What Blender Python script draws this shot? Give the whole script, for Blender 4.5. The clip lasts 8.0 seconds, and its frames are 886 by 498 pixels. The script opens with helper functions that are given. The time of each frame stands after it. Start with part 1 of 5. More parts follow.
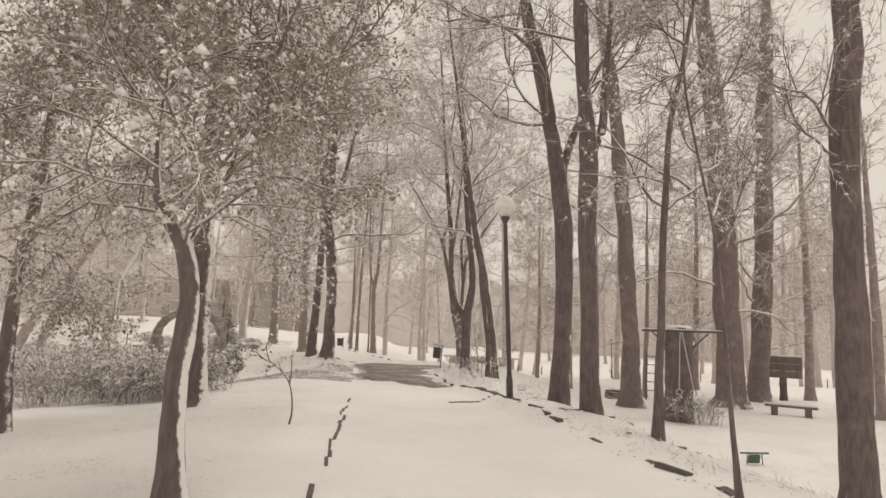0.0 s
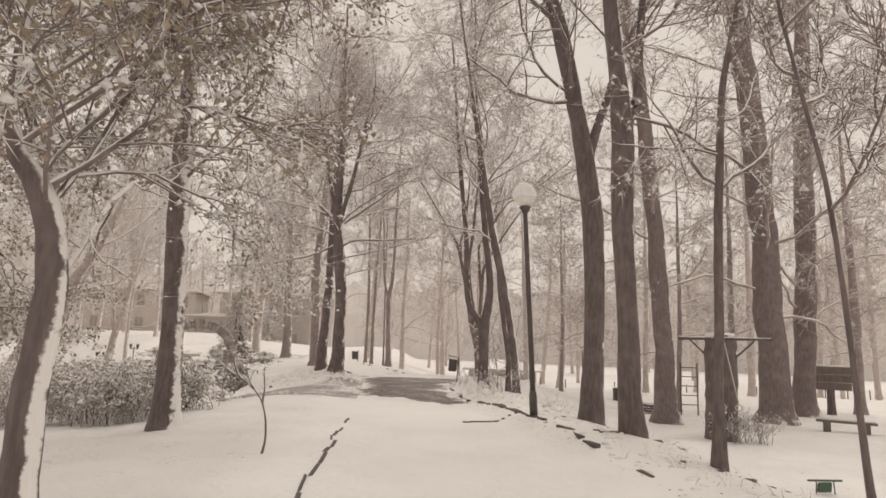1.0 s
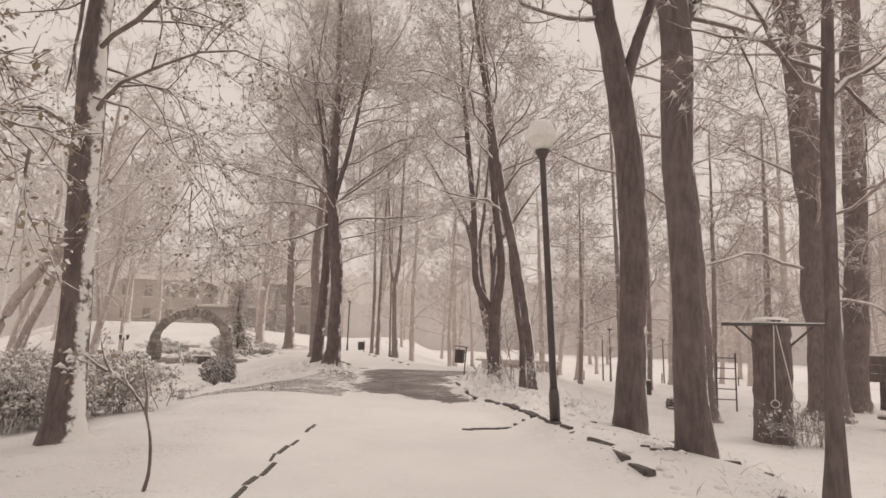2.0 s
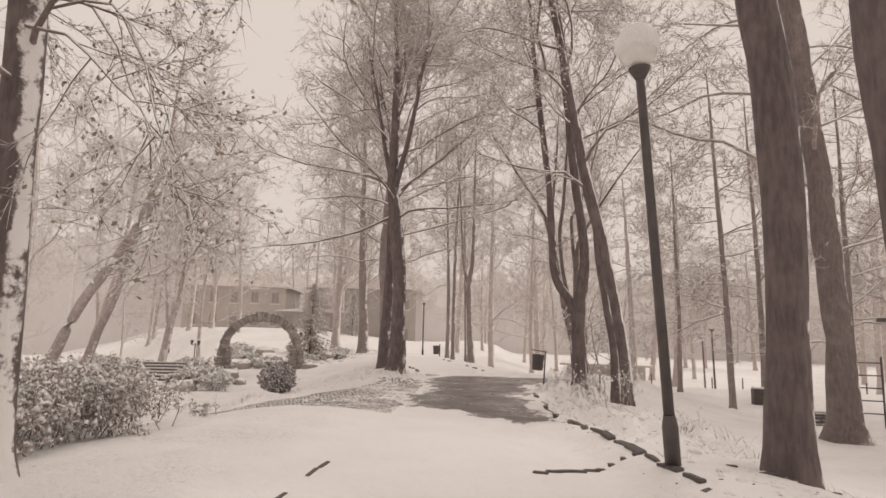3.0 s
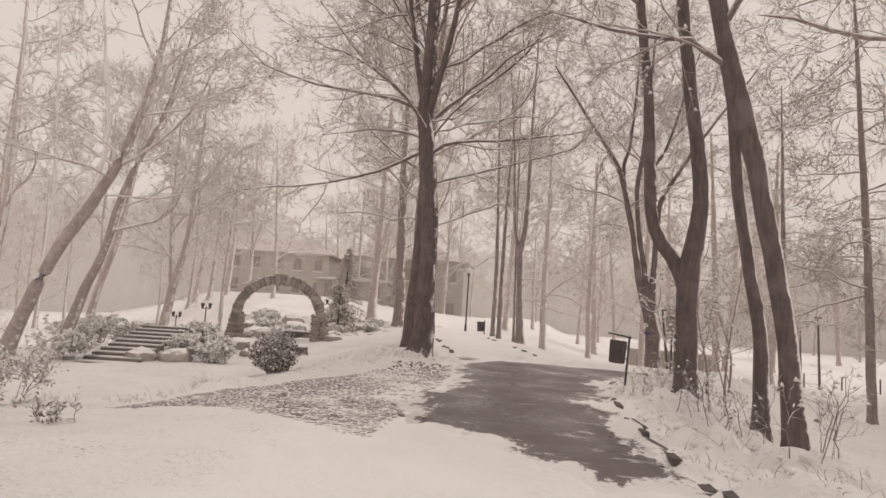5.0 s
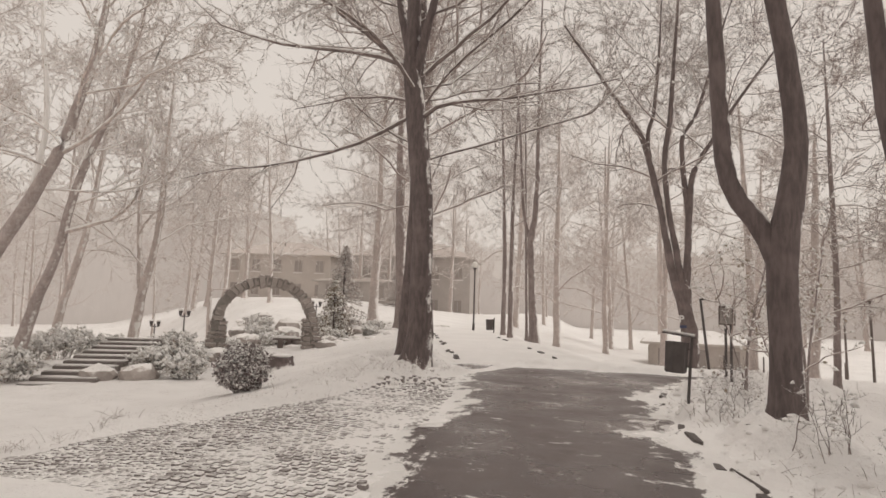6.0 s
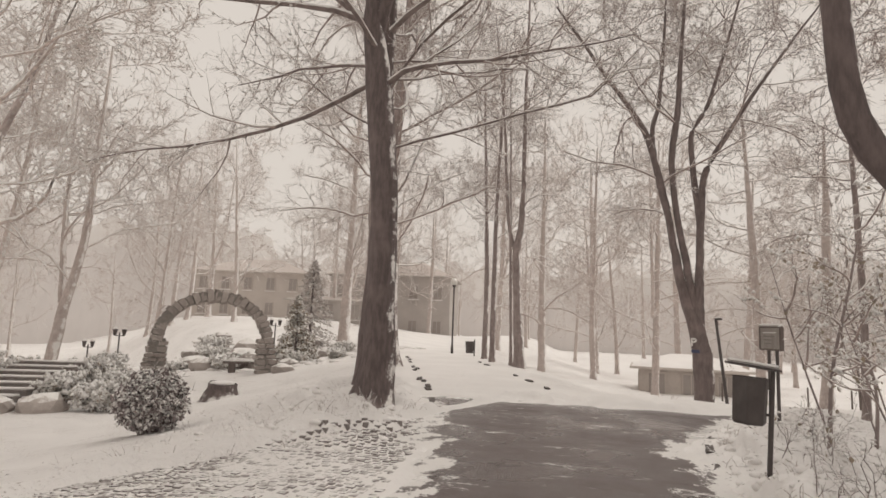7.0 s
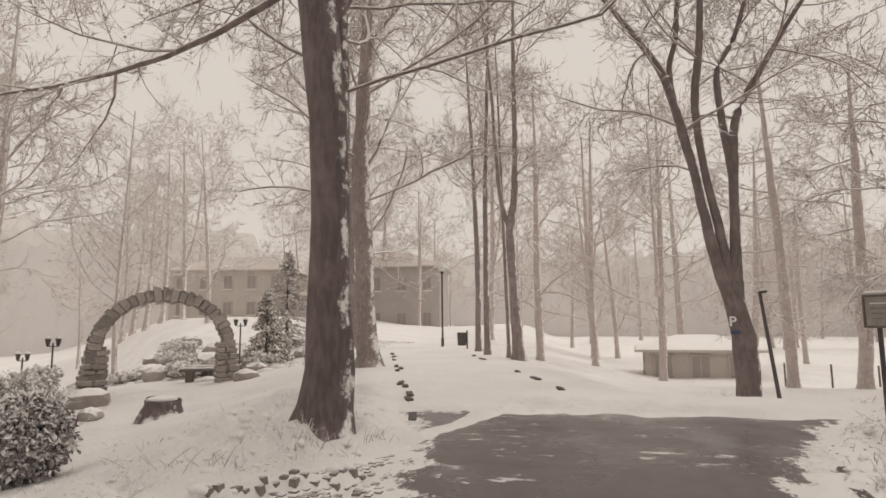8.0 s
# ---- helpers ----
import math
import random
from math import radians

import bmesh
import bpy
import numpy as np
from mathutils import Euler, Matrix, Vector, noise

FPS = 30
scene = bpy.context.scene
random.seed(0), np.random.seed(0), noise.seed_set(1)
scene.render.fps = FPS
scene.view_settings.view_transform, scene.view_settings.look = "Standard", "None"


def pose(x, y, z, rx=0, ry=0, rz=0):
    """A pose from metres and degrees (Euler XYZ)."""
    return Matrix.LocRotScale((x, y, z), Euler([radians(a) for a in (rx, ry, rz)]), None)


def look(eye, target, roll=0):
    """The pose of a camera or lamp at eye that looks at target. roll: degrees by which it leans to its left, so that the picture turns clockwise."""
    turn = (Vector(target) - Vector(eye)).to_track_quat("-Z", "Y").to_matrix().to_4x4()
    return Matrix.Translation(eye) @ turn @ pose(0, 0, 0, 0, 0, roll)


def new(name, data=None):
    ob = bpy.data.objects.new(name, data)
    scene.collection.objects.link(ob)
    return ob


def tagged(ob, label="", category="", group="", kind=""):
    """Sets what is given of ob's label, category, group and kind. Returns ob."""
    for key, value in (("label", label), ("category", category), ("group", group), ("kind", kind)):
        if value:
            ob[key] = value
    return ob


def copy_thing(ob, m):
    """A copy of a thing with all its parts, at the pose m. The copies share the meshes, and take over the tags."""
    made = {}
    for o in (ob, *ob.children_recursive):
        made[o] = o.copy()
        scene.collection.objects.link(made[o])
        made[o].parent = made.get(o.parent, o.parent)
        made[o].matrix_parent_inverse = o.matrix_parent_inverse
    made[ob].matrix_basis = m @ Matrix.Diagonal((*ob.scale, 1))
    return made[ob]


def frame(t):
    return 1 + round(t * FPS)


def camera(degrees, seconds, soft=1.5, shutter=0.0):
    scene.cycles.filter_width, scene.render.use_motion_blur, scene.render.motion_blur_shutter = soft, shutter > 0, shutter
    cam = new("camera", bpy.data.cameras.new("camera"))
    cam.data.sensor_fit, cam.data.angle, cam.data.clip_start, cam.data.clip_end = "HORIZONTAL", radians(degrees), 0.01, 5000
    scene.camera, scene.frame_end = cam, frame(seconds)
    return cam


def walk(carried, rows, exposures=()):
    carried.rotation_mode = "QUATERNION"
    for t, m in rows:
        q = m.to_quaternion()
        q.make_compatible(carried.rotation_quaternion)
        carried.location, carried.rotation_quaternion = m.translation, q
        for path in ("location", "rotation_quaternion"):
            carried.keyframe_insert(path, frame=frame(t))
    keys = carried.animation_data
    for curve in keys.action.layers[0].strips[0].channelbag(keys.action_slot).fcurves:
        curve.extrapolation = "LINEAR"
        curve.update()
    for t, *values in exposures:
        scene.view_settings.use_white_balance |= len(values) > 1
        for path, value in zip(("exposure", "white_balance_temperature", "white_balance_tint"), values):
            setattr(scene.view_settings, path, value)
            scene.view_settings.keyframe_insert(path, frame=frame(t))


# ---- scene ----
cam = camera(73.0, 8.0, 1.6)
METRES, EYE, TILT, LEAN, TURN = 22.0, 1.5, 7.5, -2.6, 0.0
PATH = [
    (0, (-0.181, 1.096, 1.5), (-0.178, 3.077, 1.774), 2.6),
    (0.5, (-0.072, 1.899, 1.441), (-0.076, 3.863, 1.823), 2.0),
    (1, (0.003, 2.9, 1.415), (-0.06, 4.874, 1.729), 2.1),
    (2.3, (0.327, 6.467, 1.312), (0.177, 8.442, 1.593), 1.4),
    (2.5, (0.356, 7.0, 1.304), (0.149, 8.969, 1.583), 0.8),
    (3, (0.387, 8.29, 1.327), (0.008, 10.232, 1.613), 1.4),
    (3.5, (0.332, 9.516, 1.346), (-0.085, 11.443, 1.683), 2.0),
    (4, (0.182, 10.744, 1.316), (-0.297, 12.662, 1.619), 1.8),
    (4.5, (-0.055, 12.061, 1.284), (-0.596, 13.97, 1.536), 2.2),
    (5, (-0.352, 13.437, 1.243), (-0.899, 15.35, 1.442), 3.9),
    (5.2, (-0.513, 14.046, 1.235), (-1.051, 15.964, 1.419), 3.0),
    (6.5, (-1.233, 17.864, 1.278), (-1.801, 19.771, 1.479), 1.5),
    (7, (-1.573, 19.337, 1.205), (-2.08, 21.254, 1.47), 2.2),
    (7.5, (-1.885, 20.842, 1.187), (-2.363, 22.778, 1.333), 1.6),
    (8, (-2.182, 22.406, 1.206), (-2.653, 24.335, 1.442), -0.6),
]
walk(cam, [(t, look(eye, target, roll)) for t, eye, target, roll in PATH],
     [(0, 0.1, 6470, 6), (1.2, 0.07, 6470, 8), (2.4, 0.04, 6450, 11), (5.2, 0.03, 6360, 10), (6.4, 0.05, 6270, 6), (8, 0.0, 6300, 6.5)])

# ---- light ----
world = bpy.data.worlds.new("overcast")
scene.world = world
world.use_nodes = True
wn, wl = world.node_tree.nodes, world.node_tree.links
sky = wn.new("ShaderNodeTexSky")
sky.sky_type, sky.sun_disc = "NISHITA", False
sky.sun_elevation, sky.sun_rotation = radians(62), radians(41)
sky.dust_density, sky.air_density = 6.0, 1.0
dim = wn.new("ShaderNodeMixRGB")
dim.blend_type, dim.inputs[0].default_value, dim.inputs[2].default_value = "MULTIPLY", 1.0, (0.1, 0.1, 0.1, 1)
cloud = wn.new("ShaderNodeMixRGB")
cloud.inputs[0].default_value, cloud.inputs[2].default_value = 0.97, (0.725, 0.63, 0.558, 1)
wl.new(sky.outputs[0], dim.inputs[1])
wl.new(dim.outputs[0], cloud.inputs[1])
wl.new(cloud.outputs[0], wn["Background"].inputs[0])
wn["Background"].inputs[1].default_value = 1.0
sun = new("sun", bpy.data.lights.new("sun", "SUN"))
sun.data.energy, sun.data.angle, sun.data.color = 1.25, radians(60), (1.0, 0.93, 0.85)
sun.matrix_world = look((14, 16, 40), (0, 0, 0))

# ---- small tools ----
rng = np.random.default_rng(7)


def part(name, bm, material, parent=None, label="", smooth=False):
    """Links a bmesh, or a finished mesh, as one mesh object under a thing."""
    if isinstance(bm, bpy.types.Mesh):
        me = bm
    else:
        me = bpy.data.meshes.new(name)
        bm.to_mesh(me)
        bm.free()
        if smooth:
            me.shade_smooth()
    if material is not None:
        me.materials.clear()
        me.materials.append(material)
    ob = new(name, me)
    ob.parent = parent
    if label:
        ob["label"] = label
    return ob


def thing(name, x, y, z, label, category, group="", rz=0.0, rx=0.0, ry=0.0):
    ob = new(name)
    ob.empty_display_size = 0.1
    ob.matrix_world = pose(x, y, z, rx, ry, rz)
    return tagged(ob, label, category, group)


def mesh_np(name, verts, quads, smooth=True, tris=None):
    """A mesh from arrays of corners and of faces with four (or three) corners."""
    me = bpy.data.meshes.new(name)
    faces = quads if tris is None else tris
    k = faces.shape[1]
    me.vertices.add(len(verts))
    me.vertices.foreach_set("co", np.asarray(verts, np.float32).ravel())
    me.loops.add(faces.size)
    me.loops.foreach_set("vertex_index", faces.astype(np.int32).ravel())
    me.polygons.add(len(faces))
    me.polygons.foreach_set("loop_start", np.arange(0, faces.size, k, dtype=np.int32))
    me.polygons.foreach_set("loop_total", np.full(len(faces), k, np.int32))
    me.polygons.foreach_set("use_smooth", np.full(len(faces), smooth))
    me.update(calc_edges=True)
    return me


def box(bm, sx, sy, sz, x=0, y=0, z=0, rz=0.0, rx=0.0, ry=0.0, bevel=0.0):
    """Adds a box whose centre is at (x, y, z) to bm."""
    made = bmesh.ops.create_cube(bm, size=1.0)["verts"]
    bmesh.ops.transform(bm, matrix=pose(x, y, z, rx, ry, rz) @ Matrix.Diagonal((sx, sy, sz, 1)), verts=made)
    if bevel:
        edges = list({e for v in made for e in v.link_edges})
        bmesh.ops.bevel(bm, geom=edges, offset=bevel, segments=2, affect="EDGES")
    return bm


def rod(bm, a, b, r0, r1=None, sides=10):
    """Adds a tapered rod from a to b."""
    a, b = Vector(a), Vector(b)
    turn = (b - a).to_track_quat("Z", "Y").to_matrix().to_4x4()
    bmesh.ops.create_cone(bm, cap_ends=True, segments=sides, radius1=r0, radius2=r0 if r1 is None else r1,
                          depth=(b - a).length, matrix=Matrix.Translation((a + b) / 2) @ turn)
    return bm


def lathe(bm, profile, sides=20, x=0, y=0, z=0):
    """Adds a turned body: profile is a list of (radius, height)."""
    rings = []
    for r, h in profile:
        rings.append([bm.verts.new((x + r * math.cos(2 * math.pi * i / sides), y + r * math.sin(2 * math.pi * i / sides), z + h)) for i in range(sides)])
    for a, b in zip(rings, rings[1:]):
        for i in range(sides):
            bm.faces.new((a[i], a[(i + 1) % sides], b[(i + 1) % sides], b[i]))
    bm.faces.new(rings[0][::-1])
    bm.faces.new(rings[-1])
    return bm


def hash2(i, j, seed):
    h = np.sin(i * 127.1 + j * 311.7 + seed * 74.7) * 43758.5453
    return h - np.floor(h)


def value_noise(x, y, seed=0):
    """Smooth noise from 0 to 1 over the plane, for arrays."""
    i, j = np.floor(x), np.floor(y)
    u, v = x - i, y - j
    u, v = u * u * (3 - 2 * u), v * v * (3 - 2 * v)
    a, b = hash2(i, j, seed), hash2(i + 1, j, seed)
    c, d = hash2(i, j + 1, seed), hash2(i + 1, j + 1, seed)
    return (a * (1 - u) + b * u) * (1 - v) + (c * (1 - u) + d * u) * v


def fbm(x, y, seed=0, octaves=3):
    return sum(value_noise(x * 2 ** k, y * 2 ** k, seed + k) / 2 ** k for k in range(octaves)) / (2 - 2 ** (1 - octaves))


def smooth(a, b, v):
    t = np.clip((v - a) / (b - a), 0, 1)
    return t * t * (3 - 2 * t)


# ---- the lie of the land ----
def road_left(y):
    return np.interp(y, [0, 20, 24, 28.5, 30, 32, 70], [-.52, -2.66, -3.22, -3.9, -4.3, -5.0, -18.7])


def road_right(y):
    return np.interp(y, [0, 10, 18.8, 25.5, 28, 29.5, 31.2, 32.8, 34.5, 36, 70], [4.3, 2.31, 0.45, -0.46, -0.3, 0.1, 0.95, 2.0, -2.9, -3.4, -14])


def land(x, y):
    """The height of the bare ground, without the snow's own lumps."""
    x, y = np.asarray(x, float), np.asarray(y, float)
    z = -0.007 * np.clip(y, 0, 26)
    z = z - 1.15 * smooth(0.2, 6.0, x - road_right(y)) * smooth(-6, 12, y)
    d = x - road_right(y)
    z = z + 0.2 * smooth(-0.5, 0.1, d) * smooth(3.2, 1.2, d) * smooth(11.2, 12.6, y) * smooth(20, 16, y)
    z = z - 1.2 * smooth(0.8, 8.5, road_left(y) - x) * (0.4 + 0.6 * smooth(10, 30, y)) * (1 - 0.3 * smooth(33, 42, y))
    z = z + 2.6 * smooth(40, 72, y - 0.12 * (x + 20)) * smooth(-9, -26, x + 0.15 * (y - 45))
    z = z - 1.3 * smooth(44, 60, y) * smooth(-3, 5, x + 0.15 * (y - 45))
    turn = np.degrees(np.arctan2(x + 2, np.maximum(y - 22, 0.1)))
    z = z - 5.5 * smooth(-37, -47, turn) * smooth(23, 44, np.hypot(x + 2, y - 22)) * smooth(24, 34, y)
    z = z + 0.55 * smooth(60, 150, y) + 6 * smooth(150, 500, np.hypot(x, y))
    return z


def bare(x, y):
    """Over 0 where the asphalt shows through the snow."""
    wob = 0.8 * (fbm(x * 0.9, y * 0.9, 3) - 0.5) + 1.0 * (fbm(x * 4.5, y * 2.2, 9) - 0.5)
    front = y - 19.6 + 0.9 * smooth(-1.0, -0.2, x) + 0.55 * (x + 1.2) * (x < -1.2) - 1.5 * (fbm(x * 1.3 + 4, y * 0.7, 31) - 0.5)
    edge = np.minimum(np.minimum(x - road_left(y) + 0.08 + 0.02 * (y - 18.8), road_right(y) - x + 0.02), np.minimum(front, 31.95 + 0.12 * (x + 3) - y))
    return edge + wob * (1 - 0.65 * smooth(27, 29, y)) * smooth(-1.5, 0.5, -np.abs(edge) + 1.0)


def cobble_top(x):
    """The upper edge of the cobbles, where the bank begins."""
    return np.interp(x, [-14, -7.7, -6.1, -5.0, -4.2, -3.5], [19.5, 22.9, 24.7, 26.6, 29.0, 31.5])


def cobble_zone(x, y):
    """Over 0 on the cobbled side road."""
    return np.minimum(np.minimum(cobble_top(x) - y, road_left(y) - 0.06 - x), np.minimum(x + 12.5, y - 19.3 + 0.4 * (x + 3)))


def surface(x, y):
    """The top of the snow."""
    x, y = np.asarray(x, float), np.asarray(y, float)
    z = land(x, y)
    off = np.maximum(road_left(y) - 0.3 - x, x - road_right(y) - 0.2)
    rough = smooth(0.0, 0.9, off)
    z = z + rough * (0.16 * (fbm(x * 0.35, y * 0.35, 5) - 0.5) + 0.09 * (fbm(x * 1.1, y * 1.1, 8) - 0.4))
    verge = smooth(0.1, 0.5, x - road_right(y)) * smooth(3.2, 1.6, x - road_right(y)) * smooth(14.5, 17, y) * smooth(34, 30, y)
    bank = smooth(0.3, 0.9, road_left(y) - x) * smooth(4.5, 2.5, road_left(y) - x) * smooth(25.5, 27, y - 0.8 * (road_left(y) - x) * 0) * smooth(36, 31, y)
    z = z + (verge + 0.9 * bank) * 0.42 * np.maximum(fbm(x * 2.4, y * 2.4, 12) - 0.4, 0) * 2
    z = z + 0.06 * rough * np.maximum(fbm(x * 3.4, y * 3.4, 21) - 0.5, 0) * smooth(0.3, 0.6, fbm(x * 0.5, y * 0.5, 23))
    z = z + 0.05 + 0.018 * (fbm(x * 2.2, y * 2.2, 14) - 0.5)
    z = z - 0.075 * smooth(-0.12, 0.12, bare(x, y))
    top = cobble_top(x) - y
    z = z + 0.42 * np.exp(-((top + 0.55) / 0.45) ** 2) * smooth(-13, -9, x) * np.maximum(fbm(x * 2.1, y * 2.1, 52) - 0.33, 0)
    z = z - 0.045 * smooth(-0.12, 0.15, cobble_zone(x, y))
    return z


# ---- materials ----
SNOW = (0.84, 0.82, 0.80, 1)


class Nodes:
    """A node material under construction."""

    def __init__(self, name):
        self.mat = bpy.data.materials.new(name)
        self.mat.use_nodes = True
        self.n, self.l = self.mat.node_tree.nodes, self.mat.node_tree.links
        self.bsdf = self.n["Principled BSDF"]
        self.pos = self.n.new("ShaderNodeTexCoord").outputs["Object"]

    def put(self, socket, value):
        if hasattr(value, "is_linked"):
            self.l.new(value, socket)
        else:
            socket.default_value = value

    def noise(self, scale, detail=4.0, rough=0.6, stretch=(1, 1, 1), where=None):
        m = self.n.new("ShaderNodeMapping")
        m.inputs["Scale"].default_value = stretch
        self.l.new(self.pos if where is None else where, m.inputs[0])
        t = self.n.new("ShaderNodeTexNoise")
        t.inputs["Scale"].default_value, t.inputs["Detail"].default_value, t.inputs["Roughness"].default_value = scale, detail, rough
        self.l.new(m.outputs[0], t.inputs["Vector"])
        return t.outputs["Fac"]

    def math(self, op, a, b=0.0):
        m = self.n.new("ShaderNodeMath")
        m.operation = op
        self.put(m.inputs[0], a)
        self.put(m.inputs[1], b)
        return m.outputs[0]

    def ramp(self, value, lo, hi):
        m = self.n.new("ShaderNodeMapRange")
        m.inputs[1].default_value, m.inputs[2].default_value = lo, hi
        m.interpolation_type = "SMOOTHSTEP"
        self.put(m.inputs[0], value)
        return m.outputs[0]

    def mix(self, fac, a, b):
        m = self.n.new("ShaderNodeMixRGB")
        for s, v in zip(m.inputs, (fac, a, b)):
            self.put(s, v)
        return m.outputs[0]

    def facing(self, direction):
        g = self.n.new("ShaderNodeNewGeometry")
        d = self.n.new("ShaderNodeVectorMath")
        d.operation = "DOT_PRODUCT"
        self.l.new(g.outputs["Normal"], d.inputs[0])
        d.inputs[1].default_value = Vector(direction).normalized()
        return d.outputs["Value"]

    def random(self):
        return self.n.new("ShaderNodeObjectInfo").outputs["Random"]

    def value(self, name):
        a = self.n.new("ShaderNodeAttribute")
        a.attribute_name = name
        return a.outputs["Fac"]

    def island(self):
        return self.n.new("ShaderNodeNewGeometry").outputs["Random Per Island"]

    def done(self, color, rough=0.8, bump=None, strength=0.5, distance=0.01, metal=0.0):
        self.put(self.bsdf.inputs["Base Color"], color)
        self.put(self.bsdf.inputs["Roughness"], rough)
        self.bsdf.inputs["Metallic"].default_value = metal
        if bump is not None:
            b = self.n.new("ShaderNodeBump")
            b.inputs["Strength"].default_value, b.inputs["Distance"].default_value = strength, distance
            self.l.new(bump, b.inputs["Height"])
            self.l.new(b.outputs[0], self.bsdf.inputs["Normal"])
        return self.mat


def make_snow():
    k = Nodes("snow")
    big, fine = k.noise(0.35, 3), k.noise(28, 5)
    mid = k.noise(3.0, 4)
    c = k.mix(k.ramp(big, 0.3, 0.7), (0.86, 0.835, 0.82, 1), (0.79, 0.765, 0.75, 1))
    c = k.mix(k.math("MULTIPLY", k.ramp(mid, 0.62, 0.8), 0.35), c, (0.66, 0.62, 0.585, 1))
    wild = k.value("wild")
    clods = k.noise(11, 5, 0.7)
    poke = k.math("MULTIPLY", k.ramp(k.noise(24, 4, 0.75), 0.56, 0.64), k.ramp(k.noise(1.1, 3), 0.44, 0.62))
    c = k.mix(k.math("MULTIPLY", k.math("MULTIPLY", poke, wild), 0.75), c, (0.3, 0.25, 0.215, 1))
    h = k.math("ADD", k.math("MULTIPLY", mid, 2.0), k.math("MULTIPLY", fine, 0.3))
    h = k.math("ADD", h, k.math("MULTIPLY", k.math("MULTIPLY", clods, wild), 1.6))
    return k.done(c, 0.7, h, 0.6, 0.05)


def make_bark(name, dark, light, whiten=0.0, wind=0.36, stretch=(1, 1, 0.22)):
    """Bark with snow on its upper faces, plastered on the windward side, and a share of white flecks standing in for
    haze.
    """
    k = Nodes(name)
    ridges = k.noise(16, 5, 0.65, stretch)
    patches = k.noise(1.7, 3)
    c = k.mix(k.ramp(ridges, 0.35, 0.68), dark, light)
    c = k.mix(k.math("MULTIPLY", k.ramp(patches, 0.45, 0.75), 0.5), c, tuple(v * 1.5 for v in light[:3]) + (1,))
    ragged = k.math("MULTIPLY", k.math("SUBTRACT", k.noise(3.5, 5, 0.7), 0.5), 1.1)
    blown = k.ramp(k.math("ADD", k.facing((0.93, -0.2, 0.3)), ragged), 1.28 - wind, 1.42 - wind)
    top = k.ramp(k.math("ADD", k.facing((0.1, 0, 1)), ragged), 0.35, 0.6)
    # white flecks that pale the distant barks in place of haze
    haze_fleck = k.math("MULTIPLY", k.ramp(k.noise(9, 5, 0.7), 0.5 - 0.5 * whiten, 0.9 - 0.5 * whiten), min(1.0, whiten * 1.4))
    white = k.math("MAXIMUM", k.math("MAXIMUM", blown, top), haze_fleck)
    c = k.mix(white, c, SNOW)
    return k.done(c, 0.85, ridges, 0.7, 0.02)


def make_twig(name, bark, whiten):
    """Thin wood with snow lying along its upper side."""
    k = Nodes(name)
    c = k.mix(k.ramp(k.noise(6, 3), 0.3, 0.7), bark, tuple(v * 1.7 for v in bark[:3]) + (1,))
    patchy = k.math("MULTIPLY", k.math("SUBTRACT", k.noise(2.3, 4, 0.7), 0.5), 1.4)
    top = k.ramp(k.math("ADD", k.facing((0.25, -0.05, 1)), patchy), 0.25 - whiten, 0.6 - whiten)
    c = k.mix(top, c, SNOW)
    return k.done(c, 0.85)


def make_plain(name, a, b, scale=6.0, rough=0.7, metal=0.0, bump=0.3, snow=None, stretch=(1, 1, 1), fine=40.0, per_piece=0.0):
    """Two tones mixed at two scales, with a little relief; snow: how far it lies on upper faces."""
    k = Nodes(name)
    n1, n2 = k.noise(scale, 5, 0.65, stretch), k.noise(fine, 4, 0.6, stretch)
    c = k.mix(k.ramp(n1, 0.3, 0.7), a, b)
    c = k.mix(k.math("MULTIPLY", k.ramp(n2, 0.5, 0.8), 0.4), c, tuple(v * 0.55 for v in a[:3]) + (1,))
    if per_piece:
        c = k.mix(k.math("MULTIPLY", k.random(), per_piece), c, tuple(v * 0.45 for v in a[:3]) + (1,))
    if snow is not None:
        ragged = k.math("MULTIPLY", k.math("SUBTRACT", k.noise(5, 5, 0.7), 0.5), 0.9)
        c = k.mix(k.ramp(k.math("ADD", k.facing((0.15, 0, 1)), ragged), snow, snow + 0.25), c, SNOW)
    return k.done(c, rough, n2 if bump else None, bump, 0.01, metal)


def make_asphalt():
    k = Nodes("asphalt")
    grit, patch = k.noise(90, 5, 0.7), k.noise(0.8, 4)
    drift = k.noise(2.0, 6, 0.75, (0.9, 2.2, 1))
    c = k.mix(k.ramp(grit, 0.3, 0.7), (0.068, 0.052, 0.051, 1), (0.11, 0.086, 0.084, 1))
    c = k.mix(k.math("MULTIPLY", k.ramp(patch, 0.42, 0.62), 0.7), c, (0.145, 0.116, 0.113, 1))
    thin = k.math("MAXIMUM", k.math("SUBTRACT", 0.6, k.math("MULTIPLY", k.value("bare"), 1.15)), -0.2)
    streaks = k.math("ADD", k.noise(4.0, 6, 0.75, (1.5, 0.8, 1)), k.math("MULTIPLY", k.noise(16, 4, 0.7), 0.3))
    c = k.mix(k.math("MULTIPLY", k.ramp(drift, 0.605, 0.65), 0.85), c, SNOW)
    c = k.mix(k.math("MULTIPLY", k.ramp(k.math("ADD", streaks, k.math("MULTIPLY", thin, 0.62)), 0.77, 0.84), 0.95), c, SNOW)
    return k.done(c, k.ramp(patch, 0.0, 1.3), grit, 0.4, 0.006)


def make_leaf(name, a, b, snow):
    k = Nodes(name)
    c = k.mix(k.island(), a, b)
    c = k.mix(k.ramp(k.math("ADD", k.facing((0.1, 0, 1)), k.math("MULTIPLY", k.island(), 0.6)), 1.1 - snow, 1.35 - snow), c, SNOW)
    return k.done(c, 0.7)


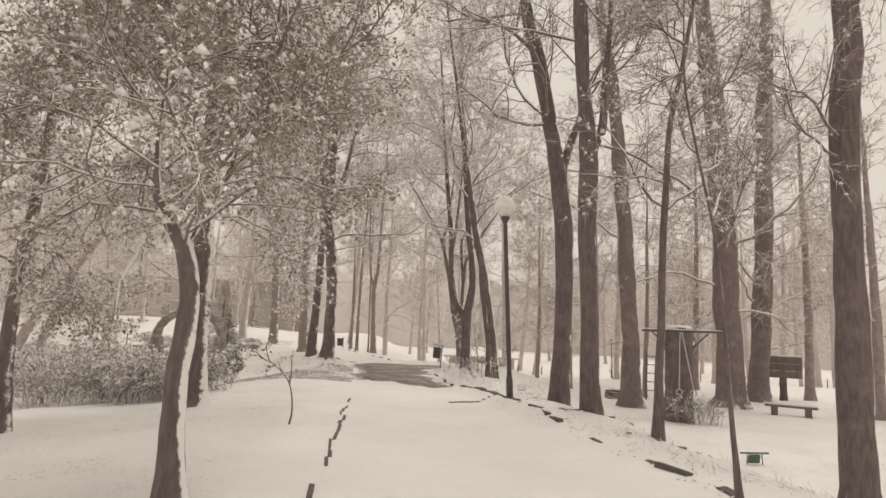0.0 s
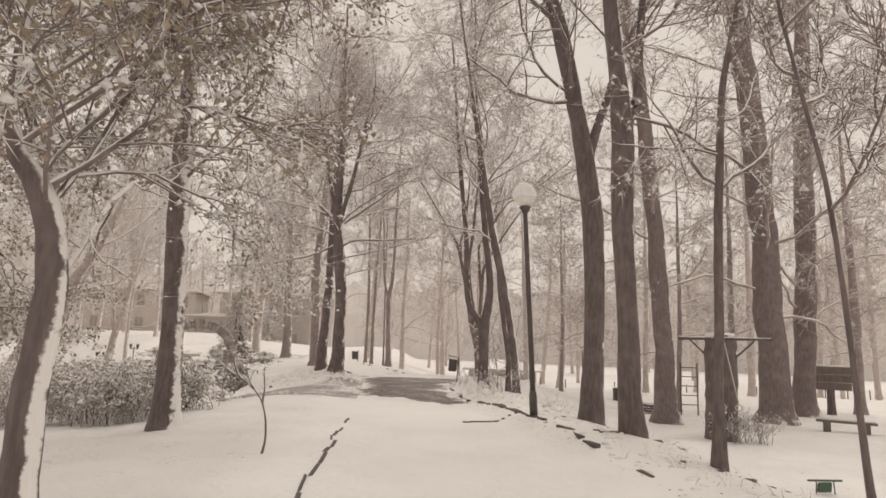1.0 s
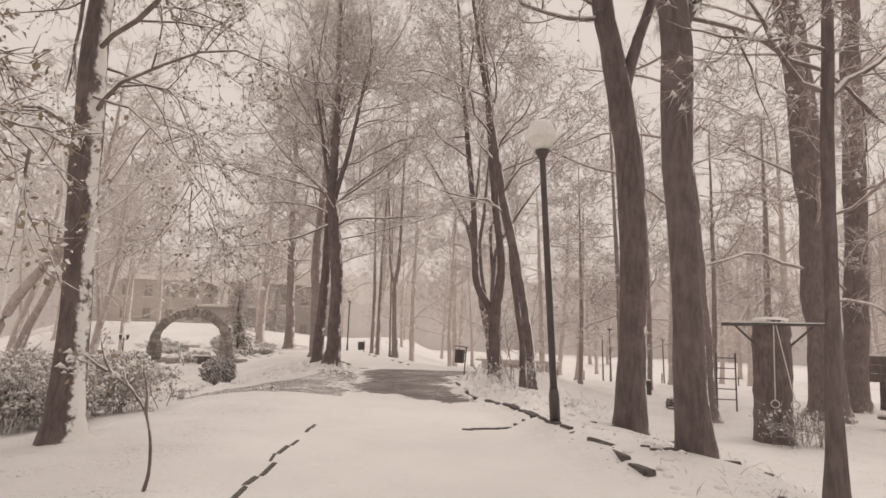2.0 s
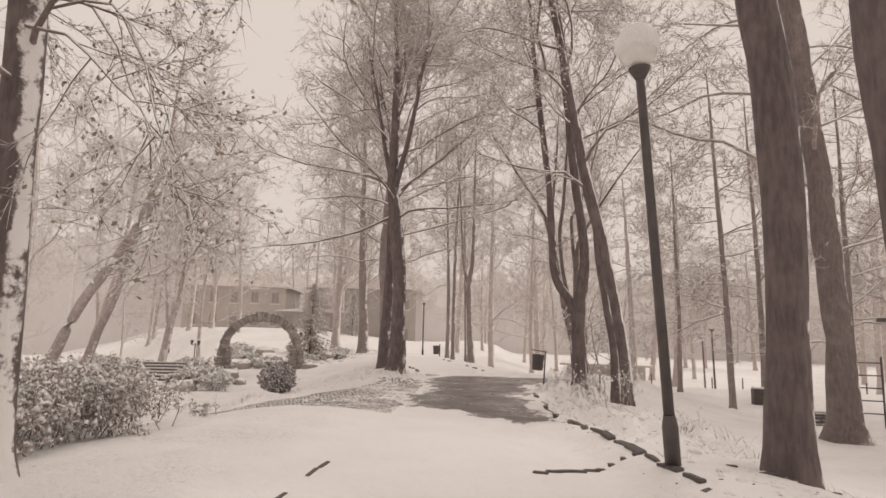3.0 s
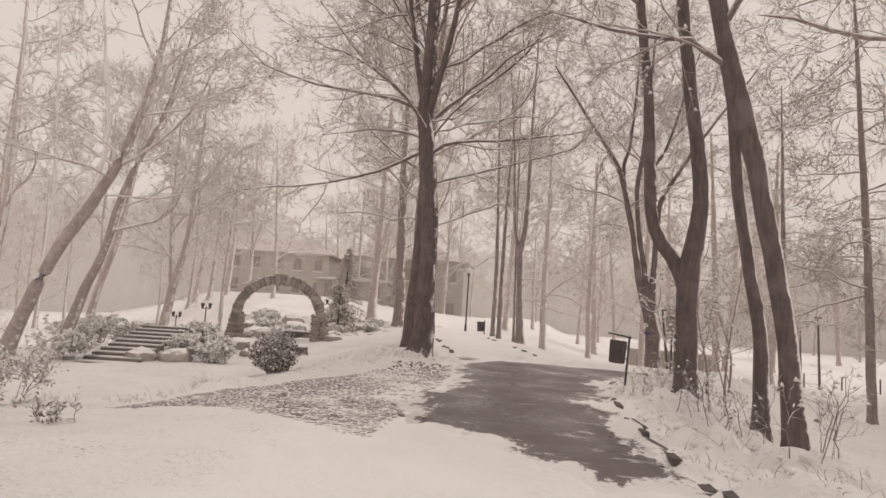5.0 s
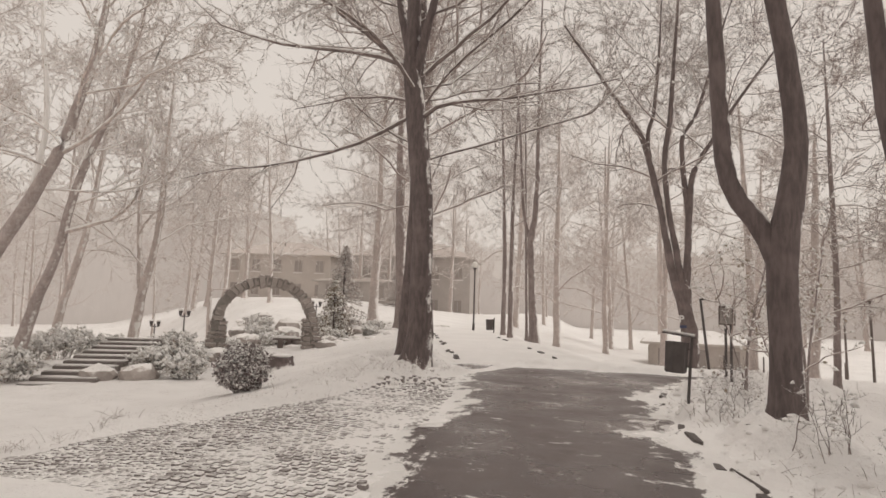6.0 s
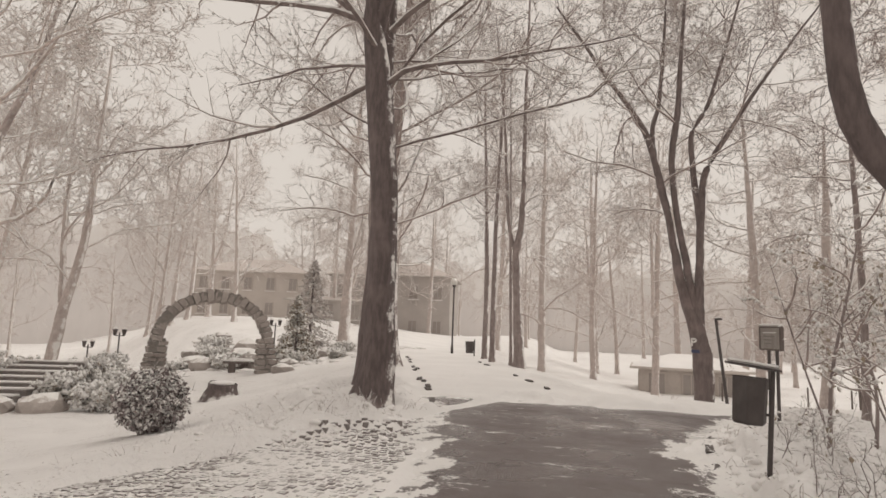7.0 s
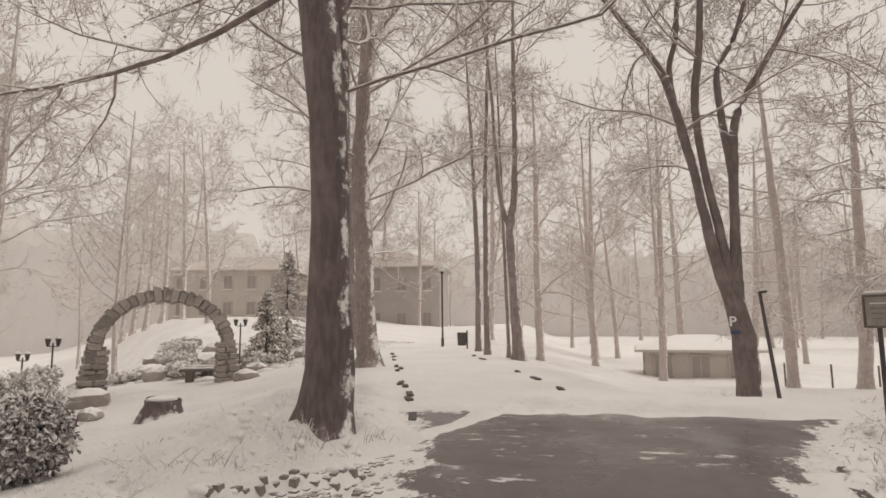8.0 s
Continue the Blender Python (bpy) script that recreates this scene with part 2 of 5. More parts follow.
snow_mat = make_snow()
bark_mat = make_bark("wet_bark", (0.112, 0.089, 0.087, 1), (0.178, 0.142, 0.137, 1))
bark_blown = make_bark("snow_plastered_bark", (0.112, 0.089, 0.087, 1), (0.178, 0.142, 0.137, 1), 0.0, 0.5)
# the next four pale with distance: haze mixed into the bark colour
bark_dim = make_bark("faint_haze_bark", (0.152, 0.122, 0.117, 1), (0.220, 0.179, 0.171, 1), 0.05, 0.4)
bark_mid = make_bark("light_haze_bark", (0.232, 0.189, 0.181, 1), (0.317, 0.265, 0.253, 1), 0.12, 0.42)
bark_half = make_bark("half_hazed_bark", (0.32, 0.266, 0.252, 1), (0.41, 0.35, 0.33, 1), 0.22, 0.5)
bark_far = make_bark("hazed_bark", (0.439, 0.372, 0.348, 1), (0.537, 0.464, 0.433, 1), 0.25, 0.5)
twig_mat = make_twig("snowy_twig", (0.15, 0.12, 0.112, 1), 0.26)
# two paler twigs for hazy crowns, the haze painted into their colour
twig_mid = make_twig("light_haze_twig", (0.27, 0.222, 0.205, 1), 0.3)
twig_far = make_twig("hazed_twig", (0.42, 0.36, 0.335, 1), 0.5)
asphalt_mat = make_asphalt()
leaf_brown = make_leaf("withered_leaf", (0.34, 0.27, 0.2, 1), (0.22, 0.19, 0.14, 1), 0.68)
leaf_pale = make_leaf("pale_leaf", (0.38, 0.31, 0.24, 1), (0.27, 0.24, 0.19, 1), 0.68)
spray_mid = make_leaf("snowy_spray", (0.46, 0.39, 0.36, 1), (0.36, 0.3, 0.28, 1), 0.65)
# paler copy of the spray above, tinted as if seen through haze
spray_far = make_leaf("hazed_spray", (0.6, 0.53, 0.5, 1), (0.5, 0.44, 0.415, 1), 0.6)
hedge_leaf = make_leaf("hedge_leaf", (0.48, 0.41, 0.38, 1), (0.36, 0.305, 0.28, 1), 0.6)
leaf_dark = make_leaf("evergreen_leaf", (0.2, 0.165, 0.165, 1), (0.28, 0.235, 0.23, 1), 0.62)
clump_mat = make_plain("snow_clump", (0.84, 0.82, 0.8, 1), (0.78, 0.76, 0.74, 1), 8, 0.7)
metal_dark = make_plain("dark_painted_metal", (0.085, 0.073, 0.072, 1), (0.12, 0.103, 0.1, 1), 5, 0.5, 0.2, 0.2)
globe_mat = make_plain("opal_glass", (0.8, 0.78, 0.74, 1), (0.74, 0.72, 0.68, 1), 3, 0.25, 0.0, 0.0)
stone_mat = make_plain("field_stone", (0.4, 0.355, 0.33, 1), (0.5, 0.45, 0.42, 1), 4, 0.9, 0.0, 0.6, 0.62, per_piece=0.5)
mortar_mat = make_plain("mortar", (0.3, 0.28, 0.26, 1), (0.22, 0.2, 0.185, 1), 9, 0.95)
cobble_mat = make_plain("granite_cobble", (0.25, 0.22, 0.21, 1), (0.34, 0.3, 0.285, 1), 12, 0.75, 0.0, 0.5, 0.84, per_piece=0.4)
kerb_mat = make_plain("wet_kerb_stone", (0.09, 0.076, 0.072, 1), (0.15, 0.13, 0.122, 1), 7, 0.8, 0.0, 0.5)
step_mat = make_plain("step_stone", (0.2, 0.175, 0.165, 1), (0.28, 0.25, 0.235, 1), 6, 0.85, 0.0, 0.5, 0.9)
wood_mat = make_plain("weathered_wood", (0.14, 0.115, 0.105, 1), (0.21, 0.175, 0.16, 1), 9, 0.85, 0.0, 0.5, 0.6, (1, 1, 0.15))
sign_mat = make_plain("faded_sign", (0.3, 0.27, 0.25, 1), (0.4, 0.37, 0.34, 1), 7, 0.75, 0.0, 0.3, None, (1, 1, 0.4))
blue_paint = make_plain("dark_blue_paint", (0.06, 0.07, 0.13, 1), (0.09, 0.1, 0.17, 1), 10, 0.6)
wood_green = make_plain("green_painted_wood", (0.06, 0.115, 0.075, 1), (0.09, 0.15, 0.1, 1), 8, 0.6, 0.0, 0.3)
# house walls, panes and roofs share close tones that blend them into mist
plaster_mat = make_plain("cream_plaster", (0.6, 0.55, 0.51, 1), (0.55, 0.5, 0.465, 1), 0.7, 0.9, 0.0, 0.2, None, (1, 1, 1), 9)
plaster_grey = make_plain("grey_plaster", (0.52, 0.48, 0.455, 1), (0.47, 0.435, 0.41, 1), 0.7, 0.9, 0.0, 0.2, None, (1, 1, 1), 9)
window_mat = make_plain("window_glass", (0.36, 0.325, 0.305, 1), (0.4, 0.36, 0.335, 1), 2, 0.15, 0.0, 0.0)
roof_mat = make_plain("snowy_roof", (0.5, 0.44, 0.41, 1), (0.55, 0.49, 0.46, 1), 3, 0.85, 0.0, 0.3, 1.0)
rope_mat = make_plain("pale_rope", (0.6, 0.57, 0.52, 1), (0.5, 0.47, 0.42, 1), 30, 0.9)
white_paint = make_plain("white_paint", (0.78, 0.77, 0.75, 1), (0.7, 0.69, 0.67, 1), 10, 0.6)

# ---- ground ----
def spread(lo, a, b, hi, step, mid=()):
    """Grid lines: even between a and b, wider and wider outside."""
    inner = np.arange(a, b + step / 2, step)
    out = step * np.cumsum(1.13 ** np.arange(1, 90))
    return np.concatenate([(a - out[out < a - lo])[::-1], inner, b + out[out < hi - b]])


xs = np.sort(np.concatenate([spread(-600, -13, 13, 600, 0.2), np.arange(-7.9, 3.5, 0.2)]))
ys = np.sort(np.concatenate([spread(-300, 1, 42, 800, 0.2), np.arange(17.1, 34, 0.2)]))
gx, gy = np.meshgrid(xs, ys)
gz = surface(gx, gy)
ids = np.arange(gx.size).reshape(gx.shape)
quads = np.stack([ids[:-1, :-1], ids[:-1, 1:], ids[1:, 1:], ids[1:, :-1]], -1).reshape(-1, 4)
ground = part("ground", mesh_np("ground", np.stack([gx, gy, gz], -1).reshape(-1, 3), quads), snow_mat)
wild = smooth(0.0, 1.0, np.maximum(road_left(gy) - 0.3 - gx, gx - road_right(gy) - 0.1))
ground.data.attributes.new("wild", "FLOAT", "POINT").data.foreach_set("value", wild.ravel().astype(np.float32))
tagged(ground, "snow covered park ground with lumpy verges and banks", "ground", kind="structure")

rx_, ry_ = np.meshgrid(np.arange(-6.5, 2.6, 0.15), np.arange(17, 34.1, 0.15))
ids = np.arange(rx_.size).reshape(rx_.shape)
quads = np.stack([ids[:-1, :-1], ids[:-1, 1:], ids[1:, 1:], ids[1:, :-1]], -1).reshape(-1, 4)
rz_ = land(rx_, ry_) - 0.1 * (smooth(0.0, 0.8, rx_ - road_right(ry_)) + smooth(0.0, 0.8, road_left(ry_) - 0.3 - rx_))
road = part("road", mesh_np("road", np.stack([rx_, ry_, rz_], -1).reshape(-1, 3), quads), asphalt_mat)
road.data.attributes.new("bare", "FLOAT", "POINT").data.foreach_set("value", np.clip(bare(rx_, ry_), 0, 1.5).ravel().astype(np.float32))
tagged(road, "wet grey asphalt park road dusted with snow", "road", kind="structure")


# ---- trees ----
def grow(parents, radii, count, tmin, length, angle, up, wiggle, points, rate, rad_scale, rmin):
    """Children of many branches at once. parents: (n, p, 3); radii: (n, p). Returns the same for the children."""
    n, p, _ = parents.shape
    own = np.repeat(np.arange(n), count)
    m = len(own)
    u = tmin + (1 - tmin) * (np.tile(np.arange(count), n) + rate.uniform(0, 1, m)) / count
    s = u * (p - 1)
    i = np.minimum(s.astype(int), p - 2)
    f = (s - i)[:, None]
    base = parents[own, i] * (1 - f) + parents[own, i + 1] * f
    rad = radii[own, i] * (1 - f[:, 0]) + radii[own, i + 1] * f[:, 0]
    tang = parents[own, i + 1] - parents[own, i]
    tang /= np.linalg.norm(tang, axis=1)[:, None] + 1e-9
    side = rate.normal(size=(m, 3))
    side -= (side * tang).sum(1)[:, None] * tang
    side /= np.linalg.norm(side, axis=1)[:, None] + 1e-9
    a = np.radians(rate.uniform(angle[0], angle[1], m))[:, None]
    d = tang * np.cos(a) + side * np.sin(a)
    ln = length * rate.uniform(0.6, 1.25, m) * (1.1 - 0.45 * (u - tmin) / (1 - tmin + 1e-9))
    r0 = np.maximum(np.minimum(rad * rad_scale, ln * 0.0155), rmin)
    out = np.zeros((m, points, 3))
    out[:, 0] = base
    step = (ln / (points - 1))[:, None]
    for q in range(1, points):
        d = d + rate.normal(size=(m, 3)) * wiggle
        d[:, 2] += up
        d /= np.linalg.norm(d, axis=1)[:, None]
        out[:, q] = out[:, q - 1] + d * step
    taper = np.linspace(1, 0.35, points)[None, :]
    taper[0, -1] = 0.12
    return out, np.maximum(r0[:, None] * taper, rmin * 0.5 * (taper > 0.2))


def tubes(lines, radii, sides):
    """Corners and faces of tubes round many polylines of the same length."""
    n, p, _ = lines.shape
    tang = np.gradient(lines, axis=1)
    tang /= np.linalg.norm(tang, axis=2)[..., None] + 1e-9
    ref = np.where(np.abs(tang[..., 2:3]) > 0.9, np.array([1.0, 0, 0]), np.array([0, 0, 1.0]))
    e1 = np.cross(tang, ref)
    e1 /= np.linalg.norm(e1, axis=2)[..., None] + 1e-9
    e2 = np.cross(e1, tang)
    ang = 2 * np.pi * np.arange(sides) / sides
    v = lines[:, :, None] + radii[:, :, None, None] * (np.cos(ang)[None, None, :, None] * e1[:, :, None] + np.sin(ang)[None, None, :, None] * e2[:, :, None])
    ids = np.arange(n * p * sides).reshape(n, p, sides)
    nxt = np.roll(ids, -1, axis=2)
    q = np.stack([ids[:, :-1], nxt[:, :-1], nxt[:, 1:], ids[:, 1:]], -1).reshape(-1, 4)
    return v.reshape(-1, 3), q


def join(chunks):
    vs, qs, off = [], [], 0
    for v, q in chunks:
        vs.append(v)
        qs.append(q + off)
        off += len(v)
    return np.concatenate(vs), np.concatenate(qs)


def spline(pts, n):
    """A smooth line of n points through the given ones."""
    pts = np.asarray(pts, float)
    s = np.linspace(0, len(pts) - 1, n)
    i = np.clip(s.astype(int), 0, len(pts) - 2)
    f = (s - i)[:, None]
    pad = np.concatenate([[2 * pts[0] - pts[1]], pts, [2 * pts[-1] - pts[-2]]])
    a, b, c, d = pad[i], pad[i + 1], pad[i + 2], pad[i + 3]
    return 0.5 * (2 * b + (c - a) * f + (2 * a - 5 * b + 4 * c - d) * f ** 2 + (3 * b - a - 3 * c + d) * f ** 3)


def even(line, rad, n):
    """The same line and its radii, with n points at even steps along it."""
    run = np.concatenate([[0], np.cumsum(np.linalg.norm(np.diff(line, axis=0), axis=1))])
    at = np.linspace(0, run[-1], n)
    return np.stack([np.interp(at, run, line[:, k]) for k in range(3)], 1), np.interp(at, run, rad)


def bole(line, thick, flare, rate, sides=14, knots=0.06):
    """A trunk with flared roots and an uneven skin, along a line with a thickness at each point."""
    n = len(line)
    z = line[:, 2] - line[0, 2]
    rad = thick + thick[0] * flare * np.exp(-np.maximum(z, 0) / 0.28)
    v, q = tubes(line[None], rad[None], sides)
    v = v.reshape(n, sides, 3)
    ph = rate.uniform(0, 6.28, 4)
    ang = 2 * np.pi * np.arange(sides) / sides
    bump = knots * (np.sin(ang[None] * 2 + z[:, None] * 1.3 + ph[0]) + 0.8 * np.sin(ang[None] * 3 - z[:, None] * 2.7 + ph[1]) + rate.normal(size=(n, sides)) * 0.5)
    bump = bump + 0.22 * flare * np.exp(-np.maximum(z, 0) / 0.25)[:, None] * np.sin(ang[None] * 5 + ph[2])
    v = line[:, None] + (v - line[:, None]) * (1 + bump[..., None])
    return v.reshape(-1, 3), q


def leaf_cloud(points, size, rate, droop=0.3, wide=0.32):
    """One small folded leaf at each point."""
    n = len(points)
    a = rate.normal(size=(n, 3))
    a[:, 2] -= droop
    a /= np.linalg.norm(a, axis=1)[:, None]
    b = np.cross(a, rate.normal(size=(n, 3)))
    b /= np.linalg.norm(b, axis=1)[:, None] + 1e-9
    c = np.cross(a, b)
    s = (size * rate.uniform(0.6, 1.35, n))[:, None]
    p0 = points
    v = np.stack([p0, p0 + a * s * 0.5 + b * s * wide + c * s * 0.08, p0 + a * s, p0 + a * s * 0.5 - b * s * wide + c * s * 0.08], 1)
    q = np.arange(4 * n).reshape(n, 4)
    return v.reshape(-1, 3), q


def needle_cloud(lines, count, size, thick, rate):
    """Fine twig ends: thin three-sided needles that leave the given branches at a slant."""
    n, p, _ = lines.shape
    own, i, f = rate.integers(0, n, count), rate.integers(0, p - 1, count), rate.uniform(0, 1, count)[:, None]
    a, b = lines[own, i], lines[own, i + 1]
    d = b - a
    d /= np.linalg.norm(d, axis=1)[:, None] + 1e-9
    d = d + rate.normal(size=(count, 3)) * .42
    d /= np.linalg.norm(d, axis=1)[:, None] + 1e-9
    e1 = np.cross(d, rate.normal(size=(count, 3)))
    e1 /= np.linalg.norm(e1, axis=1)[:, None] + 1e-9
    e2 = np.cross(d, e1)
    base = a * (1 - f) + b * f
    ring = [base + thick * (math.cos(k * 2.094) * e1 + math.sin(k * 2.094) * e2) for k in range(3)]
    tip = base + d * (size * rate.uniform(.5, 1.4, count))[:, None]
    v = np.stack(ring + [tip], 1)
    t = np.array([[0, 1, 3], [1, 2, 3], [2, 0, 3]])
    return v.reshape(-1, 3), (t[None] + 4 * np.arange(count)[:, None, None]).reshape(-1, 3)


def clump_cloud(points, size, rate):
    """A small uneven lump of snow at each point."""
    n = len(points)
    base = np.array([[1.2, 0, -.3], [-.6, 1.05, -.3], [-.6, -1.05, -.3], [0, 0, 1.0]], float)
    s = (size * rate.uniform(0.5, 1.5, n))[:, None, None]
    v = points[:, None] + base[None] * s * rate.uniform(0.6, 1.4, (n, 4, 1))
    t = np.array([[0, 1, 3], [1, 2, 3], [2, 0, 3], [0, 2, 1]])
    return v.reshape(-1, 3), (t[None] + 4 * np.arange(n)[:, None, None]).reshape(-1, 3)


def keep_clear(lines, radii, x0, y0, z0):
    """Drops the branches that would hang down into the free space over the road."""
    p = lines + np.array([x0, y0, z0])
    mid = np.interp(p[..., 1], [0, 9, 13, 22.5, 30], [-.1, .4, -.3, -2.2, -4])
    wide = np.interp(p[..., 1], [0, 8, 10], [.85, .85, 1.7])
    bad = ((np.abs(p[..., 0] - mid) < wide) & (p[..., 2] < 4.4) & (p[..., 1] < 26) & (p[..., 1] > -2)).any(1)
    return lines[~bad], radii[~bad]


# dim, mid, slope and far step paler with distance to imitate haze
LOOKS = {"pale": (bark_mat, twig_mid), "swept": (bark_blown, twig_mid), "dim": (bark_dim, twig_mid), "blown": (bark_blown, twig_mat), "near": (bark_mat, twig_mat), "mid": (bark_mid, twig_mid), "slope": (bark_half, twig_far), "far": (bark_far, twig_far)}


def make_tree(x, y, stems, look_name, seed, label, group="park trees", limbs=10, low=0.35, limb_len=3.2, angle=(45, 80),
              branch=9, twig=7, up=0.05, leaves=0, leaf_size=0.07, leaf_mat=None, clumps=None, flare=0.5, name="tree", rmin=0.006, sub_len=1.5, twig_len=0.65, sides=14, knots=0.05, sprays=None, spray_size=.11, limb_max=.036, boughs=(), datum=False):
    """A bare tree. stems: lists of (dx, dy, height, radius) from the base up, the first one standing on the ground;
    boughs: the same for large limbs. With datum the heights count from the level z = 0, not from the tree's foot."""
    rate = np.random.default_rng(seed)
    z0 = float(surface(x, y)) - 0.12
    tree = thing(name, x, y, z0, label, "tree", group)
    bark, twigm = LOOKS[look_name]
    lines, rads = [], []
    first = None
    for si, stem in enumerate(stems):
        st = np.array(stem, float)
        if datum:
            st[:, 2] = st[:, 2] - z0
            if si == 0:
                st[0, 2] = 0.0
        line, thick = even(spline(st[:, :3], 80), np.interp(np.linspace(0, 1, 80), np.linspace(0, 1, len(st)), st[:, 3]), 40)
        line[2:, :2] += np.cumsum(rate.normal(size=(38, 2)) * 0.008, axis=0) * (st[0, 3] / 0.2)
        v, q = bole(line, thick, flare if si == 0 else 0.0, rate, sides, knots)
        ob = part("trunk" if si == 0 else "stem", mesh_np("trunk", v, q), bark, tree)
        lines.append(line)
        rads.append(thick)
    lines, rads = np.array(lines), np.array(rads)
    l1, r1 = grow(lines, rads, limbs, low, limb_len, angle, up, 0.17, 9, rate, 0.42, 0.016)
    r1 = np.minimum(r1, limb_max)
    l1, r1 = keep_clear(l1, r1, x, y, z0)
    for bough in boughs:
        bo = np.array(bough, float)
        if datum:
            bo[:, 2] -= z0
        line = spline(bo[:, :3], 9)
        line[1:] += np.cumsum(rate.normal(size=(8, 3)) * .035, axis=0)
        l1 = np.concatenate([l1, line[None]])
        r1 = np.concatenate([r1, np.interp(np.linspace(0, 1, 9), np.linspace(0, 1, len(bo)), bo[:, 3])[None]])
    l2, r2 = grow(l1, r1, branch, 0.2, sub_len, (25, 65), up * 0.8, 0.14, 6, rate, 0.6, rmin * 1.6)
    l2, r2 = keep_clear(l2, r2, x, y, z0)
    l3, r3 = grow(l2, r2, twig, 0.15, twig_len, (25, 70), up * 0.6, 0.16, 3 if look_name == "far" else 4, rate, 0.6, rmin)
    l3, r3 = keep_clear(l3, r3, x, y, z0)
    near = look_name in ("near", "blown", "pale", "swept")
    l4, r4 = grow(l3, r3, 2, 0.2, twig_len * 0.5, (25, 65), 0.02, 0.16, 3, rate, 0.7, rmin * 0.8)
    for one, thick in zip(l1, r1):
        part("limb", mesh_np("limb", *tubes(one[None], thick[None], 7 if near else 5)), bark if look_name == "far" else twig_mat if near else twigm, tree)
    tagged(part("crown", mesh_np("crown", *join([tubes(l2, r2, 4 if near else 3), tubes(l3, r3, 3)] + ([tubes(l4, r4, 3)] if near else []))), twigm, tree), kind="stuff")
    if sprays is None:
        sprays = 0 if near else 2200
    if clumps is None:
        clumps = 2200 if near else 700
    tips = np.concatenate([l3[:, 1:].reshape(-1, 3), l2[:, 2:].reshape(-1, 3)])
    if sprays:
        v, t = needle_cloud(l3, sprays, spray_size * 2.6, rmin * (.75 if near else 1.0), rate)
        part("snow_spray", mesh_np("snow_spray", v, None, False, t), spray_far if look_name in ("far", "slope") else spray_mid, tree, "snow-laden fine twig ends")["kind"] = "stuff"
    if leaves:
        pick = tips[rate.integers(0, len(tips), leaves)] + rate.normal(size=(leaves, 3)) * 0.05
        part("foliage", mesh_np("foliage", *leaf_cloud(pick, leaf_size, rate), smooth=False), leaf_mat, tree, "withered leaves under snow")["kind"] = "stuff"
    if clumps:
        pick = tips[rate.integers(0, len(tips), clumps)] + np.array([0, 0, 0.012])
        v, t = clump_cloud(pick, 0.026, rate)
        part("snow_load", mesh_np("snow_load", v, None, True, t), clump_mat, tree, "lumps of fresh snow on the twigs")["kind"] = "stuff"
    return tree


def straight(h, r, lean=(0, 0), bend=(0, 0), tip=0.25):
    """A stem of height h and radius r whose top is off by lean, bowed by bend on the way."""
    return [(0, 0, 0, r), (lean[0] * 0.33 + bend[0], lean[1] * 0.33 + bend[1], h * 0.33, r * 0.85),
            (lean[0] * 0.66 + bend[0] * 0.6, lean[1] * 0.66 + bend[1] * 0.6, h * 0.66, r * 0.6), (lean[0], lean[1], h, r * tip)]


BARE = "bare park tree with wet dark bark and snow-lined branches"
# the tall trees along the road's right side
make_tree(2.63, 15.0, [[(0, 0, 0, .24), (.03, 0, 1.3, .21), (.04, 0, 2.4, .2), (-.01, 0, 3.9, .2), (-.16, 0, 5.3, .2), (-.42, 0, 6.9, .175), (-.7, 0, 8.3, .165), (-1.05, .1, 9.9, .14), (-1.5, .3, 16, .05)],
                       [(-.12, 0, 5.1, .12), (.1, 0, 5.9, .095), (.38, -.1, 6.8, .078), (.47, -.2, 7.5, .065), (.4, -.3, 9.5, .03)]], "near", 11, BARE, low=0.36, limbs=10, limb_len=3.4, branch=8, twig=6, limb_max=.034, flare=.25, up=.03, sprays=1500, datum=True,
          boughs=[[(-.4, 0, 6.6, .05), (-1.0, -.2, 6.5, .04), (-1.9, -.4, 6.7, .028), (-2.8, -.5, 7.3, .015)], [(-.75, 0, 8.4, .06), (-1.6, -.3, 8.9, .045), (-2.6, -.6, 9.0, .03), (-3.6, -.8, 9.6, .014)]])
make_tree(2.83, 12.8, [[(0, 0, 0, .2), (-.07, 0, .8, .182), (-.1, 0, 1.5, .178), (-.12, 0, 2.5, .168), (-.15, 0, 4.0, .185), (-.12, 0, 5.2, .18), (-.24, 0, 6.35, .145), (-.33, 0, 7.5, .13), (-.4, 0, 9, .12), (-.5, 0, 15, .05)],
                       [(-.1, 0, 5.2, .1), (.15, 0.1, 5.8, .085), (.2, 0.1, 6.6, .07), (.35, .2, 8.5, .055), (.5, .2, 12, .03)]], "near", 12, BARE, low=0.36, limbs=9, limb_len=3.2, branch=8, twig=6, limb_max=.032, flare=.2, up=.03, sprays=1500, datum=True)
make_tree(8.1, 27.0, [[(0, 0, 0, .42), (-.2, 0, 2.8, .35), (-.4, 0, 5.4, .33), (-.68, 0, 9.0, .31), (-.95, 0, 12.8, .28), (-1.5, 0, 16, .24), (-1.9, 0, 21, .1)]], "dim", 13, BARE, low=0.3, limbs=18, limb_len=4.6, sprays=6000, up=.0, spray_size=.16, limb_max=.06, datum=True)
